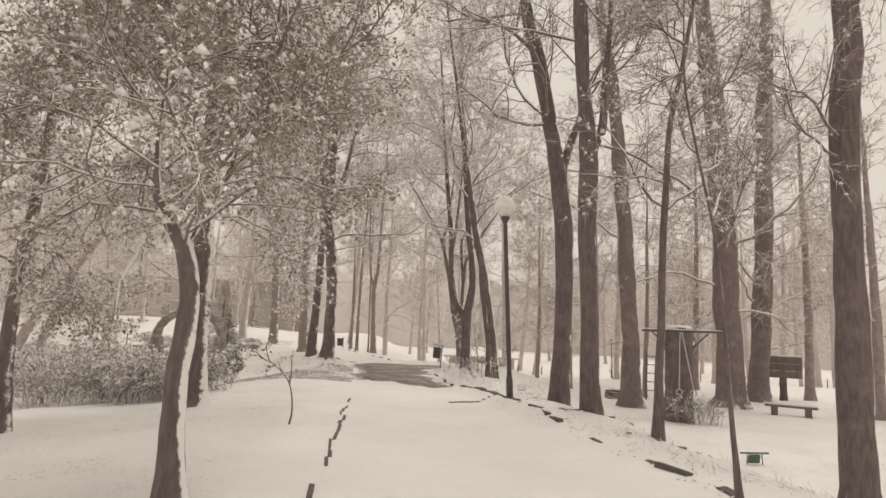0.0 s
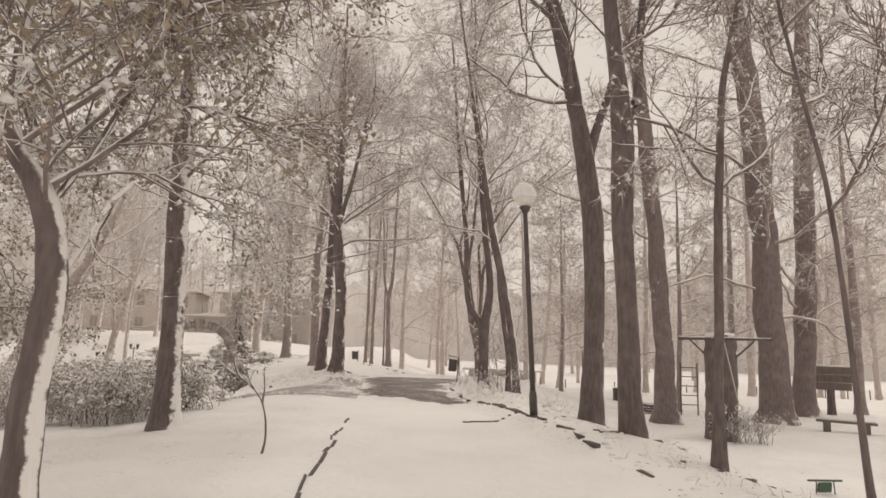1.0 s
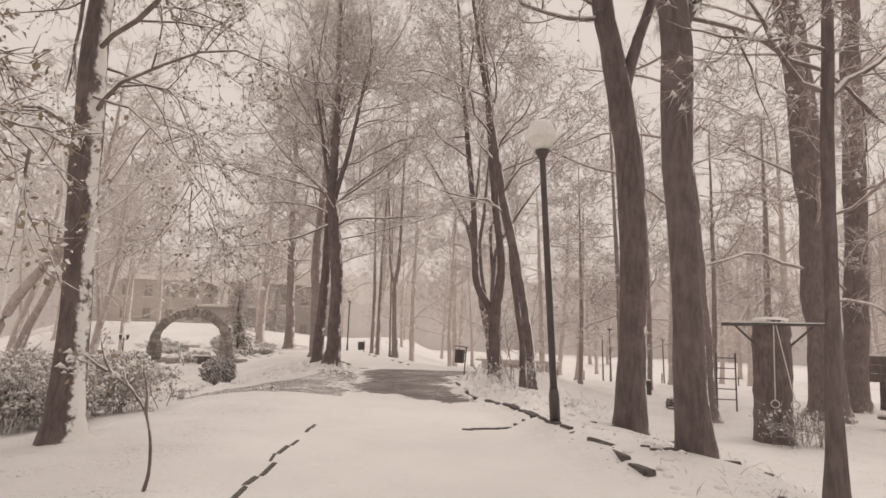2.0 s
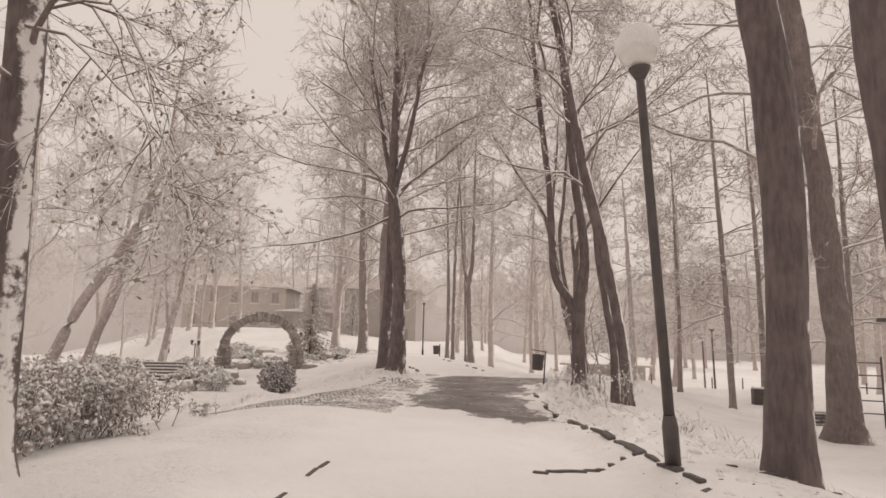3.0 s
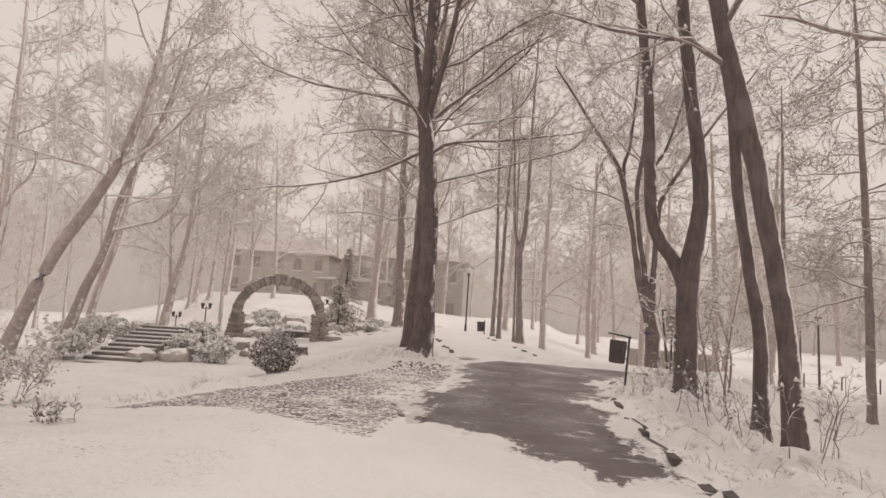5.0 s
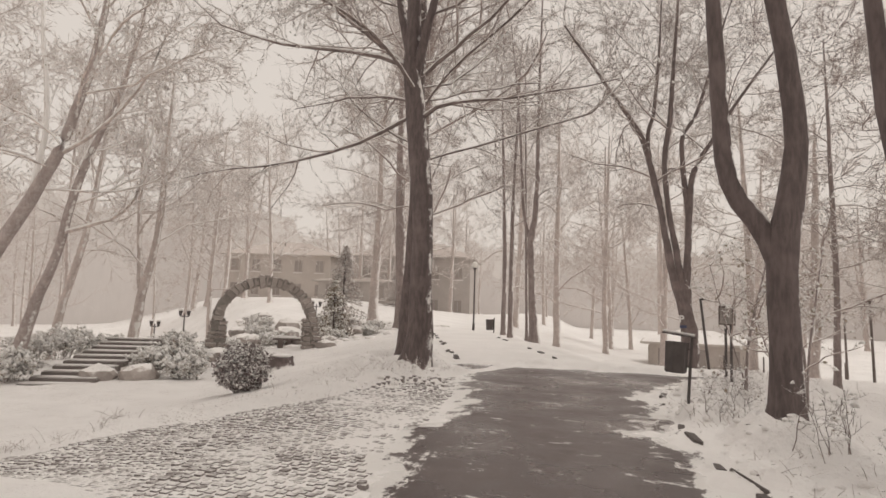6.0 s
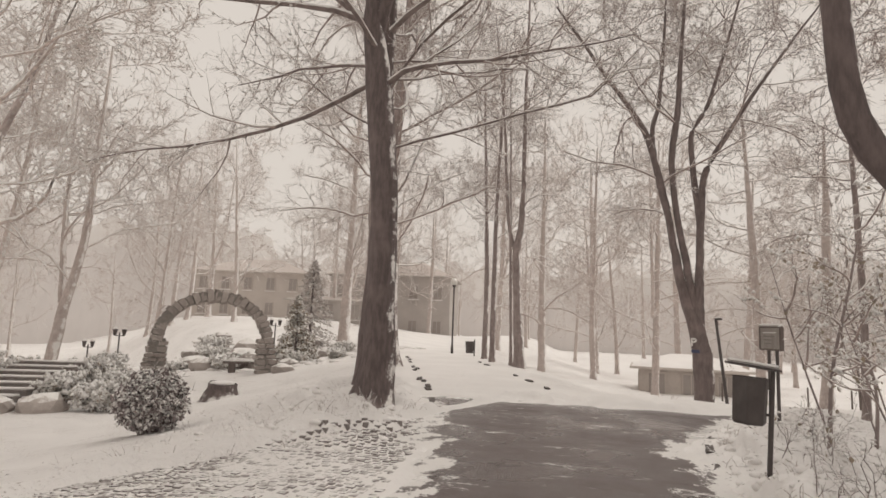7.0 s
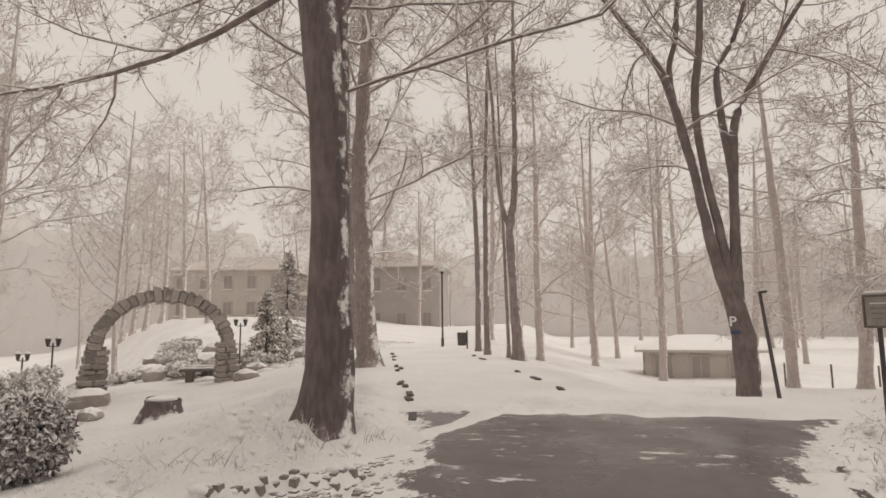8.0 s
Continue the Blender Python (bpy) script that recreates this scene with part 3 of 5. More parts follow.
make_tree(3.63, 11.6, [[(0, 0, 0, .1), (.03, 0, .9, .07), (.09, 0, 2.9, .064), (.13, 0, 3.9, .06), (.24, 0, 5.35, .048), (.55, 0, 6.95, .04), (.75, 0, 8.2, .034), (.9, 0, 10, .015)]], "near", 14,
          "slim young tree with a dark stem and snowy branches", low=0.4, limbs=9, limb_len=2.0, sub_len=1.0, branch=6, angle=(40, 70), flare=.35, sprays=1800, up=.02, datum=True,
          boughs=[[(.13, 0, 3.8, .04), (.4, 0, 4.1, .032), (.75, .1, 4.4, .024), (1.1, .2, 5.0, .012)], [(.13, 0, 3.9, .035), (-.25, .1, 4.3, .027), (-.6, .1, 4.8, .018), (-.85, .2, 5.5, .008)]])
make_tree(2.82, 7.15, [[(0, 0, 0, .034), (-.07, 0, .8, .024), (-.13, 0, 1.75, .02), (-.21, 0, 2.6, .018), (-.31, 0, 3.14, .016), (-.42, 0, 3.7, .013), (-.51, 0, 4.3, .011), (-.5, 0, 5.3, .008)]], "blown", 15,
          "thin leaning sapling with snow along its stem", low=0.45, limbs=8, limb_len=1.0, sub_len=.5, twig_len=.3, flare=.6, sides=8, sprays=300, spray_size=.05, clumps=200, datum=True)
make_tree(6.35, 10.6, [[(0, 0, 0, .27), (-.01, 0, 1.0, .235), (-.01, 0, 2.4, .225), (.01, 0, 3.5, .222), (.08, 0, 5.9, .215), (.15, 0, 7.5, .205), (.2, .1, 16, .07)]], "near", 16, BARE, low=0.3, limbs=15, limb_len=3.0, branch=11, twig=8, limb_max=.026, clumps=1200, flare=.3, sprays=6000, up=.0, datum=True)
make_tree(12.6, 28.2, [[(.3, 0, 0, .6), (.32, 0, 4.2, .54), (.18, 0, 10.5, .5), (-.25, 0, 15, .44), (-.75, 0, 21, .2)]], "dim", 17, BARE, low=0.18, limbs=22, limb_len=5.0, sprays=7000, spray_size=.16, up=.0, limb_max=.07, datum=True)
make_tree(15.8, 32.0, [[(.3, 0, 0, .5), (.75, 0, 6.0, .45), (1.1, 0, 15, .4), (1.4, 0, 22, .2)]], "dim", 18, BARE, low=0.16, limbs=24, limb_len=5.0, branch=8, sprays=8000, spray_size=.18, up=-.01, limb_max=.07, datum=True)
# the leaning pair and the forked tree by the verge
make_tree(1.84, 21.65, [[(0, 0, 0, .145), (-.06, 0, .6, .125), (-.12, 0, 1.2, .12), (-.27, 0, 2.2, .115), (-.48, 0, 3.3, .118), (-.65, 0, 4.0, .125), (-.85, 0, 4.95, .12), (-1.1, 0, 6.4, .105), (-1.6, .1, 9.5, .07), (-2.3, .2, 14, .03)]], "swept", 21,
          "leaning dark tree with snow down its windward side", low=0.42, limbs=11, limb_len=3.2, angle=(40, 70), up=.03, sprays=4000, clumps=3000, limb_max=.032, datum=True,
          boughs=[[(-.78, 0, 4.6, .05), (-1.3, -.1, 5.0, .036), (-2.0, -.2, 5.15, .026), (-3.2, -.4, 5.5, .012)], [(-.9, 0, 5.2, .05), (-.4, -.1, 5.9, .036), (.2, -.1, 6.3, .026), (1.1, -.1, 7.2, .012)]])
make_tree(1.6, 22.5, [[(.05, 0, 0, .11), (.01, 0, 1.1, .095), (-.15, 0, 2.1, .086), (-.31, 0, 3.1, .078), (-.37, 0, 3.9, .072), (-.48, 0, 4.8, .066), (-1.0, .3, 8, .05), (-1.5, .5, 12, .02)]], "swept", 22,
          "leaning dark tree with snow down its windward side", low=0.5, limbs=9, limb_len=2.6, up=.01, sprays=3000, datum=True)
make_tree(.9, 24.4, [[(0, 0, 0, .185), (-.01, 0, .9, .16), (-.03, 0, 1.7, .165), (-.02, 0, 2.2, .185), (.08, 0, 2.8, .15), (.15, 0, 3.45, .135), (.1, 0, 4.2, .122), (-.05, 0, 5.35, .112), (-.2, 0, 6.9, .1), (-.5, 0, 10, .06), (-.7, 0, 15, .03)],
                     [(-.06, 0, 1.9, .13), (-.22, 0, 2.3, .12), (-.46, 0, 2.62, .11), (-.64, 0, 3.1, .104), (-.73, 0, 4.3, .098), (-.79, 0, 5.5, .094), (-.97, 0, 7.1, .085), (-1.5, 0, 13, .03)]], "pale", 23,
          "dark tree whose trunk forks low like a lyre", low=0.42, limbs=9, limb_len=3.0, knots=.045, up=.03, sprays=5000, clumps=3500, limb_max=.035, datum=True)
# the big pair at the bend and the row behind it
make_tree(-5.2, 29.1, [[(-.12, 0, 0, .33), (-.04, 0, .7, .27), (-.03, 0, 1.8, .245), (-.08, 0, 3.4, .24), (-.2, 0, 4.7, .235), (-.32, 0, 6.0, .22), (-.42, 0, 7.2, .19), (-.4, 0, 11, .12), (-.5, 0, 17, .05)],
                       [(-.34, 0, 6.4, .12), (-.9, .3, 8.5, .09), (-1.8, .5, 13, .03)], [(-.34, 0, 6.6, .12), (.3, -.3, 9, .08), (1.0, -.4, 13, .03)]], "pale", 24, BARE,
          low=0.42, limbs=12, limb_len=5.2, sub_len=1.7, twig_len=.85, branch=13, twig=7, angle=(45, 75), up=.03, flare=.4, sprays=22000, spray_size=.1, clumps=7000, leaves=1500, leaf_size=.05, leaf_mat=leaf_pale, limb_max=.035, datum=True,
          boughs=[[(-.35, 0, 5.65, .055), (-1.7, 0, 5.15, .045), (-3.4, 0, 4.78, .034), (-5.1, 0, 4.6, .024), (-6.6, 0, 4.4, .01)],
                  [(-.5, 0, 6.8, .075), (-2.0, 0, 7.4, .055), (-3.9, 0, 7.75, .04), (-5.7, 0, 8.4, .026), (-7.3, 0, 9.8, .01)],
                  [(-.1, 0, 5.6, .06), (.5, 0, 5.95, .047), (1.6, 0, 6.0, .036), (2.8, 0, 6.1, .024), (4.2, 0, 6.3, .01)],
                  [(-.4, 0, 6.6, .085), (-1.5, 0, 7.6, .065), (-2.5, 0, 8.5, .048), (-4.2, 0, 10.4, .02)],
                  [(-.1, 0, 6.6, .06), (.8, -.1, 7.3, .045), (1.9, -.2, 8.3, .03), (3.2, -.2, 9.0, .012)],
                  [(-.3, .1, 5.9, .05), (-1.4, 1.0, 6.6, .04), (-3.0, 1.8, 6.9, .028), (-4.8, 2.4, 7.0, .012)],
                  [(-.3, -.1, 6.2, .05), (-.9, -1.2, 7.0, .04), (-1.6, -2.4, 7.3, .028), (-2.2, -3.4, 7.4, .012)]])
make_tree(-6.6, 32.1, [[(0, 0, 0, .25), (.05, 0, 3, .2), (.1, 0, 7.0, .17), (.0, 0, 16, .05)]], "pale", 25, BARE, low=0.33, limbs=24, limb_len=5.4, sub_len=1.8, twig_len=.9, branch=10, twig=6, angle=(40, 75), up=.035, clumps=4000, sprays=16000, limb_max=.035)
make_tree(-8.55, 39.2, [straight(17, .31, (.2, 0), (-.35, 0))], "mid", 26, BARE, low=0.28, limbs=24, up=.03, angle=(40, 75), limb_max=.045, limb_len=6.0, branch=11, sprays=15000, spray_size=.14)
make_tree(-13.4, 49.9, [straight(18, .35, (-.6, 0))], "mid", 27, BARE, low=0.22, limbs=24, up=.03, angle=(40, 75), limb_max=.045, limb_len=6.4, branch=11, sprays=15000, spray_size=.16)
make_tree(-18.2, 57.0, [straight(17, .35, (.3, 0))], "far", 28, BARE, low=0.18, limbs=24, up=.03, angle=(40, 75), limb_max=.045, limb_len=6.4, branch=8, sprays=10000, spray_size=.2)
# slender trees beyond the junction
make_tree(-24.5, 47.0, [straight(14, .13, (.5, 0), (-.2, 0))], "far", 71, BARE, low=0.25, limbs=20, limb_len=4.2, branch=8, sprays=5000, spray_size=.17)
make_tree(-4.6, 43.2, [[(0, 0, 0, .2), (-.15, 0, 2.5, .16), (-.2, 0, 4.6, .15), (0, 0, 7, .11), (.1, 0, 17, .03)], [(-.2, 0, 4.5, .1), (-.55, 0, 6, .08), (-.8, 0, 10, .06), (-1.3, 0, 15, .02)]], "mid", 29, BARE, low=0.35, limbs=9, limb_len=3)
make_tree(-6.1, 45.5, [straight(15, .12, (.3, 0), (-.1, 0))], "mid", 30, BARE, low=0.35, limbs=10, limb_len=2.4)
make_tree(-6.9, 48.0, [straight(15, .13, (-.4, 0), (.1, 0))], "mid", 31, BARE, low=0.35, limbs=10, limb_len=2.4)
make_tree(-5.1, 44.3, [straight(13, .07, (-.3, 0))], "mid", 32, BARE, low=0.35, limbs=9, limb_len=2)
# the stout tree with a painted trail mark
make_tree(1.25, 37.4, [[(-.03, 0, 0, .3), (-.06, 0, .3, .255), (-.1, 0, .9, .24), (-.22, 0, 1.5, .21), (-.56, 0, 2.55, .14), (-.8, 0, 4.0, .11), (-1.15, 0, 5.7, .1), (-1.53, 0, 7.2, .09), (-2.3, 0, 8.5, .075), (-4.2, 0, 11.5, .03)],
                      [(-.2, 0, 1.5, .15), (-.4, 0, 3.05, .105), (-.64, 0, 4.7, .09), (-.77, 0, 6.4, .096), (-.57, 0, 8.1, .08), (-.2, 0, 13, .03)],
                      [(-.16, 0, 1.5, .16), (-.06, 0, 3.3, .118), (-.03, 0, 4.65, .1), (.13, 0, 6.0, .09), (.75, 0, 7.1, .072), (1.7, 0, 8.6, .05), (3.4, 0, 11, .02)],
                      [(-.06, 0, 4.4, .09), (-.2, .1, 5.8, .082), (-.21, .2, 7.2, .074), (.33, .2, 8.3, .06), (1.4, .2, 12, .02)],
                      [(-1.12, 0, 5.5, .09), (-1.33, .1, 7.2, .075), (-1.07, .2, 8.5, .062), (-.8, .2, 12.5, .02)]], "dim", 33,
          "stout tree splitting into several steep stems", low=0.4, limbs=10, limb_len=3.3, branch=10, angle=(35, 75), up=.02, sprays=16000, clumps=5000, limb_max=.035, knots=.07, datum=True)


# ---- leafy trees by the start ----
make_tree(-2.28, 6.2, [[(0, 0, 0, .115), (-.04, 0, .55, .098), (-.05, 0, 1.1, .086), (-.02, 0, 1.68, .078), (-.13, 0, 2.18, .068), (-.34, 0, 2.47, .046), (-.41, 0, 2.85, .026), (-.45, .1, 3.6, .02), (-.4, .3, 6.5, .01)],
                       [(-.1, 0, 2.1, .022), (.08, .2, 2.7, .017), (.3, .5, 4.0, .012), (.4, .8, 6.2, .006)]], "blown", 51, "gnarled tree with withered brown leaves under clinging snow",
          low=.3, limbs=20, limb_len=2.0, limb_max=.012, angle=(55, 95), branch=10, twig=6, up=-.02, leaves=31000, leaf_size=.044, sprays=3000, spray_size=.05, leaf_mat=leaf_brown, clumps=3500, sub_len=.85, twig_len=.4, knots=.09, datum=True,
          boughs=[[(-.1, 0, 2.25, .02), (.4, .2, 2.6, .016), (.9, .4, 2.7, .012), (1.45, .6, 2.5, .006)], [(-.3, 0, 2.5, .02), (.3, -.1, 3.0, .016), (.9, -.2, 3.25, .012), (1.5, -.2, 3.3, .006)],
                  [(-.36, 0, 2.8, .018), (.2, .3, 3.5, .014), (.8, .6, 3.9, .01), (1.4, .8, 4.1, .005)], [(-.3, 0, 2.4, .018), (-.9, .2, 2.6, .014), (-1.5, .4, 2.5, .01), (-2.1, .5, 2.2, .005)],
                  [(-.4, 0, 2.8, .018), (-1.1, -.1, 3.2, .014), (-1.8, 0, 3.2, .01), (-2.5, .1, 3.0, .005)], [(-.2, .1, 2.3, .016), (0, .8, 2.5, .013), (.2, 1.6, 2.4, .009), (.3, 2.3, 2.1, .005)]])
make_tree(-4.92, 13.26, [[(0, 0, 0, .22), (-.04, 0, 1.2, .195), (-.1, 0, 2.4, .18), (-.18, 0, 3.8, .18), (-.22, 0, 4.9, .175), (-.2, 0, 9, .12), (-.2, 0, 14, .04)]], "blown", 52,
          "tall dark tree with drooping branches and a few withered leaves", low=.25, limbs=16, limb_len=4.0, angle=(60, 95), branch=8, twig=6, up=-.05, leaves=4200, leaf_size=.055, sprays=2000, leaf_mat=leaf_brown, clumps=2500, datum=True,
          boughs=[[(-.1, 0, 4.2, 0.0360), (.25, -.2, 4.4, 0.0300), (1.15, -.25, 4.73, 0.0216), (1.95, -.25, 4.9, 0.0156), (2.6, -.25, 4.68, 0.0096), (3.2, -.25, 4.45, 0.0048)],
                  [(-.1, -.1, 4.4, 0.0240), (.5, -.25, 4.15, 0.0156), (1.15, -.25, 3.56, 0.0108), (1.6, -.25, 2.93, 0.0066), (1.9, -.25, 2.24, 0.0036)],
                  [(.3, -.2, 4.5, 0.0180), (1.05, -.25, 4.37, 0.0132), (1.5, -.25, 3.7, 0.0090), (1.9, -.3, 2.8, 0.0054), (2.0, -.3, 2.3, 0.0030)],
                  [(-.1, .1, 4.9, 0.0240), (.45, .2, 4.8, 0.0168), (.9, .3, 3.9, 0.0108), (1.3, .3, 3.2, 0.0066), (1.7, .3, 2.6, 0.0030)]])
make_tree(-6.8, 10.6, [[(0, 0, 0, .12), (-.1, 0, 2, .1), (.1, 0, 5, .07), (.2, 0, 9, .02)]], "near", 53, "slim tree full of withered leaves and snow", low=.2, limbs=14, limb_len=2.2, angle=(50, 90), up=-.02,
          leaves=20000, leaf_size=.06, sprays=2000, leaf_mat=leaf_brown, clumps=2500)


# ---- trees on the left slope, leaning over the steps ----
# the slope's mist is put into the pale bark and twig colours
SLOPE = "leaning bare tree with haze-paled twigs on the slope"
make_tree(-20.3, 29.4, [[(0, 0, 0, .25), (1.4, 0, 1.8, .2), (2.5, 0, 3.4, .18), (3.6, 0, 5.0, .16), (4.2, 0, 6.3, .14), (4.9, 0, 8.6, .1), (5.2, 0, 11.5, .05), (5.4, 0, 13.5, .02)]], "slope", 60, SLOPE, limbs=13, low=.4, limb_len=4.4, angle=(35, 80), up=.02,
          leaves=800, leaf_size=.07, leaf_mat=leaf_pale, clumps=1600, rmin=.009, sprays=4000, datum=True,
          boughs=[[(3.0, 0, 4.1, .09), (3.1, .2, 6.4, .08), (2.5, .3, 9.2, .06), (1.8, .3, 12.4, .02)], [(3.7, 0, 5.2, .08), (4.9, .2, 6.0, .06), (6.2, .3, 7.3, .04), (7.2, .4, 9.4, .015)], [(1.2, 0, 1.5, .08), (1.0, .2, 4.6, .07), (.4, .3, 8.4, .05), (0, .3, 11.6, .02)]])
make_tree(-20.9, 32.2, [[(0, 0, 0, .22), (.75, 0, .9, .18), (1.5, 0, 2.7, .15), (2.05, 0, 4.7, .13), (2.6, 0, 6.1, .11), (3.7, 0, 8.3, .08), (4.6, 0, 12, .02)]], "slope", 61, SLOPE, limbs=12, low=.4, limb_len=4.2, angle=(35, 80), up=.02,
          leaves=800, leaf_size=.07, leaf_mat=leaf_pale, clumps=1600, rmin=.009, sprays=4000, datum=True,
          boughs=[[(1.8, 0, 3.4, .085), (3.6, 0, 3.75, .07), (4.6, 0, 4.5, .055), (5.0, 0, 5.8, .04), (5.2, 0, 7.6, .015)]])
for seed, (x, y, lx, h) in enumerate([(-22.5, 30.5, -.5, 15), (-19.2, 35.5, 1.0, 12), (-25, 37, 2.5, 14)]):
    make_tree(x, y, [[(0, 0, 0, .2), (lx * .25, 0, h * .2, .17), (lx * .5 + .3, 0, h * .42, .13), (lx * .75 + .2, 0, h * .7, .09), (lx, 0, h, .03)],
                     [(lx * .3, 0, h * .25, .11), (lx * .3 - .6, .3, h * .5, .08), (lx * .3 - .8, .5, h * .85, .03)]], "far", 62 + seed,
              SLOPE, limbs=11, low=.3, limb_len=4.2, angle=(40, 75), up=.02, clumps=1000, rmin=.01, sprays=6000)

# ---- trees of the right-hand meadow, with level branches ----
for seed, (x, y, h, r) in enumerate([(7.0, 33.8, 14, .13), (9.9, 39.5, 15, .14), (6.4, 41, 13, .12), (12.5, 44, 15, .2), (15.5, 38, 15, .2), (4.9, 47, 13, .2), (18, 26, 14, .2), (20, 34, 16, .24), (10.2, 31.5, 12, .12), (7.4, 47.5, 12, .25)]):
    # from y = 42 on, the paler far colours paint haze over the trees
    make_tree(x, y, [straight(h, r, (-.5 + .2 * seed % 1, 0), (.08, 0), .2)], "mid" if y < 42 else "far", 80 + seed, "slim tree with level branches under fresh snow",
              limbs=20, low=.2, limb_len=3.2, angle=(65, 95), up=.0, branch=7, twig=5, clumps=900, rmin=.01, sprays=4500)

# ---- the woods around ----
# distant trees wear the paled far look, with haze held in their colour
protos = []
for k in range(5):
    h = 15 + k
    protos.append(make_tree(-30 - 6 * k, 62 + 5 * k, [straight(h, .2 + .03 * k, (.6 * (k - 2), 0), (.15, .1), .2)] + ([[(.2, 0, h * .3, .14), (.9, .3, h * .5, .1), (1.4, .4, h * .9, .03)]] if k % 2 else []),
                            "far", 100 + k, "distant park tree with bark and twigs paled for haze", "distant trees", sprays=2600, spray_size=.24, limbs=13, low=.16, limb_len=5.2, angle=(40, 80), up=.02, branch=6, twig=4, rmin=.014, sub_len=2.1, twig_len=1.1, sides=8, clumps=200, limb_max=.06))
rate = np.random.default_rng(5)
placed = 0
while placed < 85:
    bearing, dist = radians(rate.uniform(-62, 48)), 34 + 92 * rate.uniform() ** .8
    x, y = -1 + dist * math.sin(bearing), 14 + dist * math.cos(bearing)
    if abs(x - float(road_left(np.array(y))) - 1.6) < 4.0 or (y < 58 and x < -5 and x > -30) or (y < 50 and abs(x) < 10):
        continue
    if -36 < math.degrees(bearing) < -25 and dist < 92:
        continue
    s = rate.uniform(.75, 1.15)
    copy_thing(protos[placed % 5], pose(x, y, float(land(x, y)) - .1, 0, 0, rate.uniform(0, 360)) @ Matrix.Diagonal((s, s, s, 1)))
    placed += 1


# ---- lamps ----
def globe_lamp(x, y, height, lean, look_mat, label, snow_cap=True):
    z0 = float(surface(x, y)) - 0.05
    lamp = thing("street_lamp", x, y, z0, label, "lamp post", "park lamps", ry=lean)
    part("base_tube", lathe(bmesh.new(), [(.075, 0), (.075, .42), (.06, .5), (.06, .52)], 16), look_mat, lamp, smooth=True)
    part("pole", lathe(bmesh.new(), [(.052, .5), (.045, height - .3), (.045, height - .16)], 14), look_mat, lamp, smooth=True)
    part("collar", lathe(bmesh.new(), [(.045, height - .2), (.1, height - .1), (.115, height - .07), (.06, height - .05)], 16), look_mat, lamp, smooth=True)
    prof = [(.2 * math.sin(a), height + .13 - .2 * math.cos(a)) for a in np.linspace(.3, 3.0, 14)]
    part("globe", lathe(bmesh.new(), prof, 24), globe_mat, lamp, "opal white glass globe", smooth=True)
    if snow_cap:
        prof = [(.215, height + .1), (.235, height + .16), (.22, height + .25), (.16, height + .36), (.08, height + .41), (.01, height + .42)]
        part("snow_cap", lathe(bmesh.new(), prof, 20), snow_mat, lamp, "cap of snow on the globe", smooth=True)
    return lamp


globe_lamp(1.45, 14.5, 4.12, -3.2, metal_dark, "dark metal park lamp with a snow-capped globe")
globe_lamp(-9.6, 52.5, 3.95, 0, metal_dark, "distant park lamp with a white globe", False)


# ---- stone arch ----
def stone_arch():
    """A free-standing arch of rough stones on two piers."""
    arch = thing("stone_arch", -15.95, 39.7, float(land(-15.95, 39.7)) - 0.1, "rough field stone garden arch with snow on its crown", "arch", rz=40)
    rate = np.random.default_rng(40)
    half, depth, spring, rise = 1.95, .55, 1.55, 1.75
    shapes = []
    for k in range(6):
        bm = bmesh.new()
        box(bm, 1, 1, 1, bevel=.14)
        for v in bm.verts:
            v.co += Vector(rate.normal(size=3) * .05)
        me = bpy.data.meshes.new("stone")
        bm.to_mesh(me)
        bm.free()
        me.materials.append(stone_mat)
        shapes.append(me)

    def stone(x, z, w, h, turn):
        ob = new("stone", shapes[rate.integers(0, 6)])
        ob.parent = arch
        ob.matrix_basis = pose(x, rate.normal() * .03, z, 0, turn, 0) @ Matrix.Diagonal((w, depth * rate.uniform(.9, 1.1), h, 1))

    for side in (-1, 1):
        bm = bmesh.new()
        box(bm, .55, depth * .85, spring + .3, side * half, 0, (spring + .3) / 2 - .2)
        part("pier_core", bm, mortar_mat, arch)
        z = -.1
        while z < spring:
            h = rate.uniform(.16, .26)
            wide = .95 - .3 * z / spring
            cut = rate.uniform(.35, .65)
            stone(side * (half + wide / 2 - .36) - wide / 2 + wide * cut / 2, z + h / 2, wide * cut, h * 1.02, rate.normal() * 4)
            stone(side * (half + wide / 2 - .36) + wide / 2 - wide * (1 - cut) / 2, z + h / 2, wide * (1 - cut), h * 1.02, rate.normal() * 4)
            z += h
    n = 25
    for i in range(n):
        a = math.pi * (i + .5) / n
        r = rate.uniform(.4, .47) + (.1 if abs(i - n // 2) < 2 else 0)
        stone(-(half + .05) * math.cos(a), spring + rise * math.sin(a), r, .27, -math.degrees(math.atan2(rise * math.sin(a), -half * math.cos(a))))
    bm = bmesh.new()
    loops = []
    for i in range(2 * n + 1):
        a = math.pi * i / (2 * n)
        c, s = math.cos(a), math.sin(a)
        loops.append([bm.verts.new((-(half + .05 + e) * c, d, spring + (rise + e) * s)) for e, d in ((-.17, -depth * .42), (.17, -depth * .42), (.17, depth * .42), (-.17, depth * .42))])
    for a, b in zip(loops, loops[1:]):
        for k in range(4):
            bm.faces.new((a[k], b[k], b[(k + 1) % 4], a[(k + 1) % 4]))
    bm.faces.new(loops[0])
    bm.faces.new(loops[-1][::-1])
    part("arch_core", bm, mortar_mat, arch)
    return arch


stone_arch()


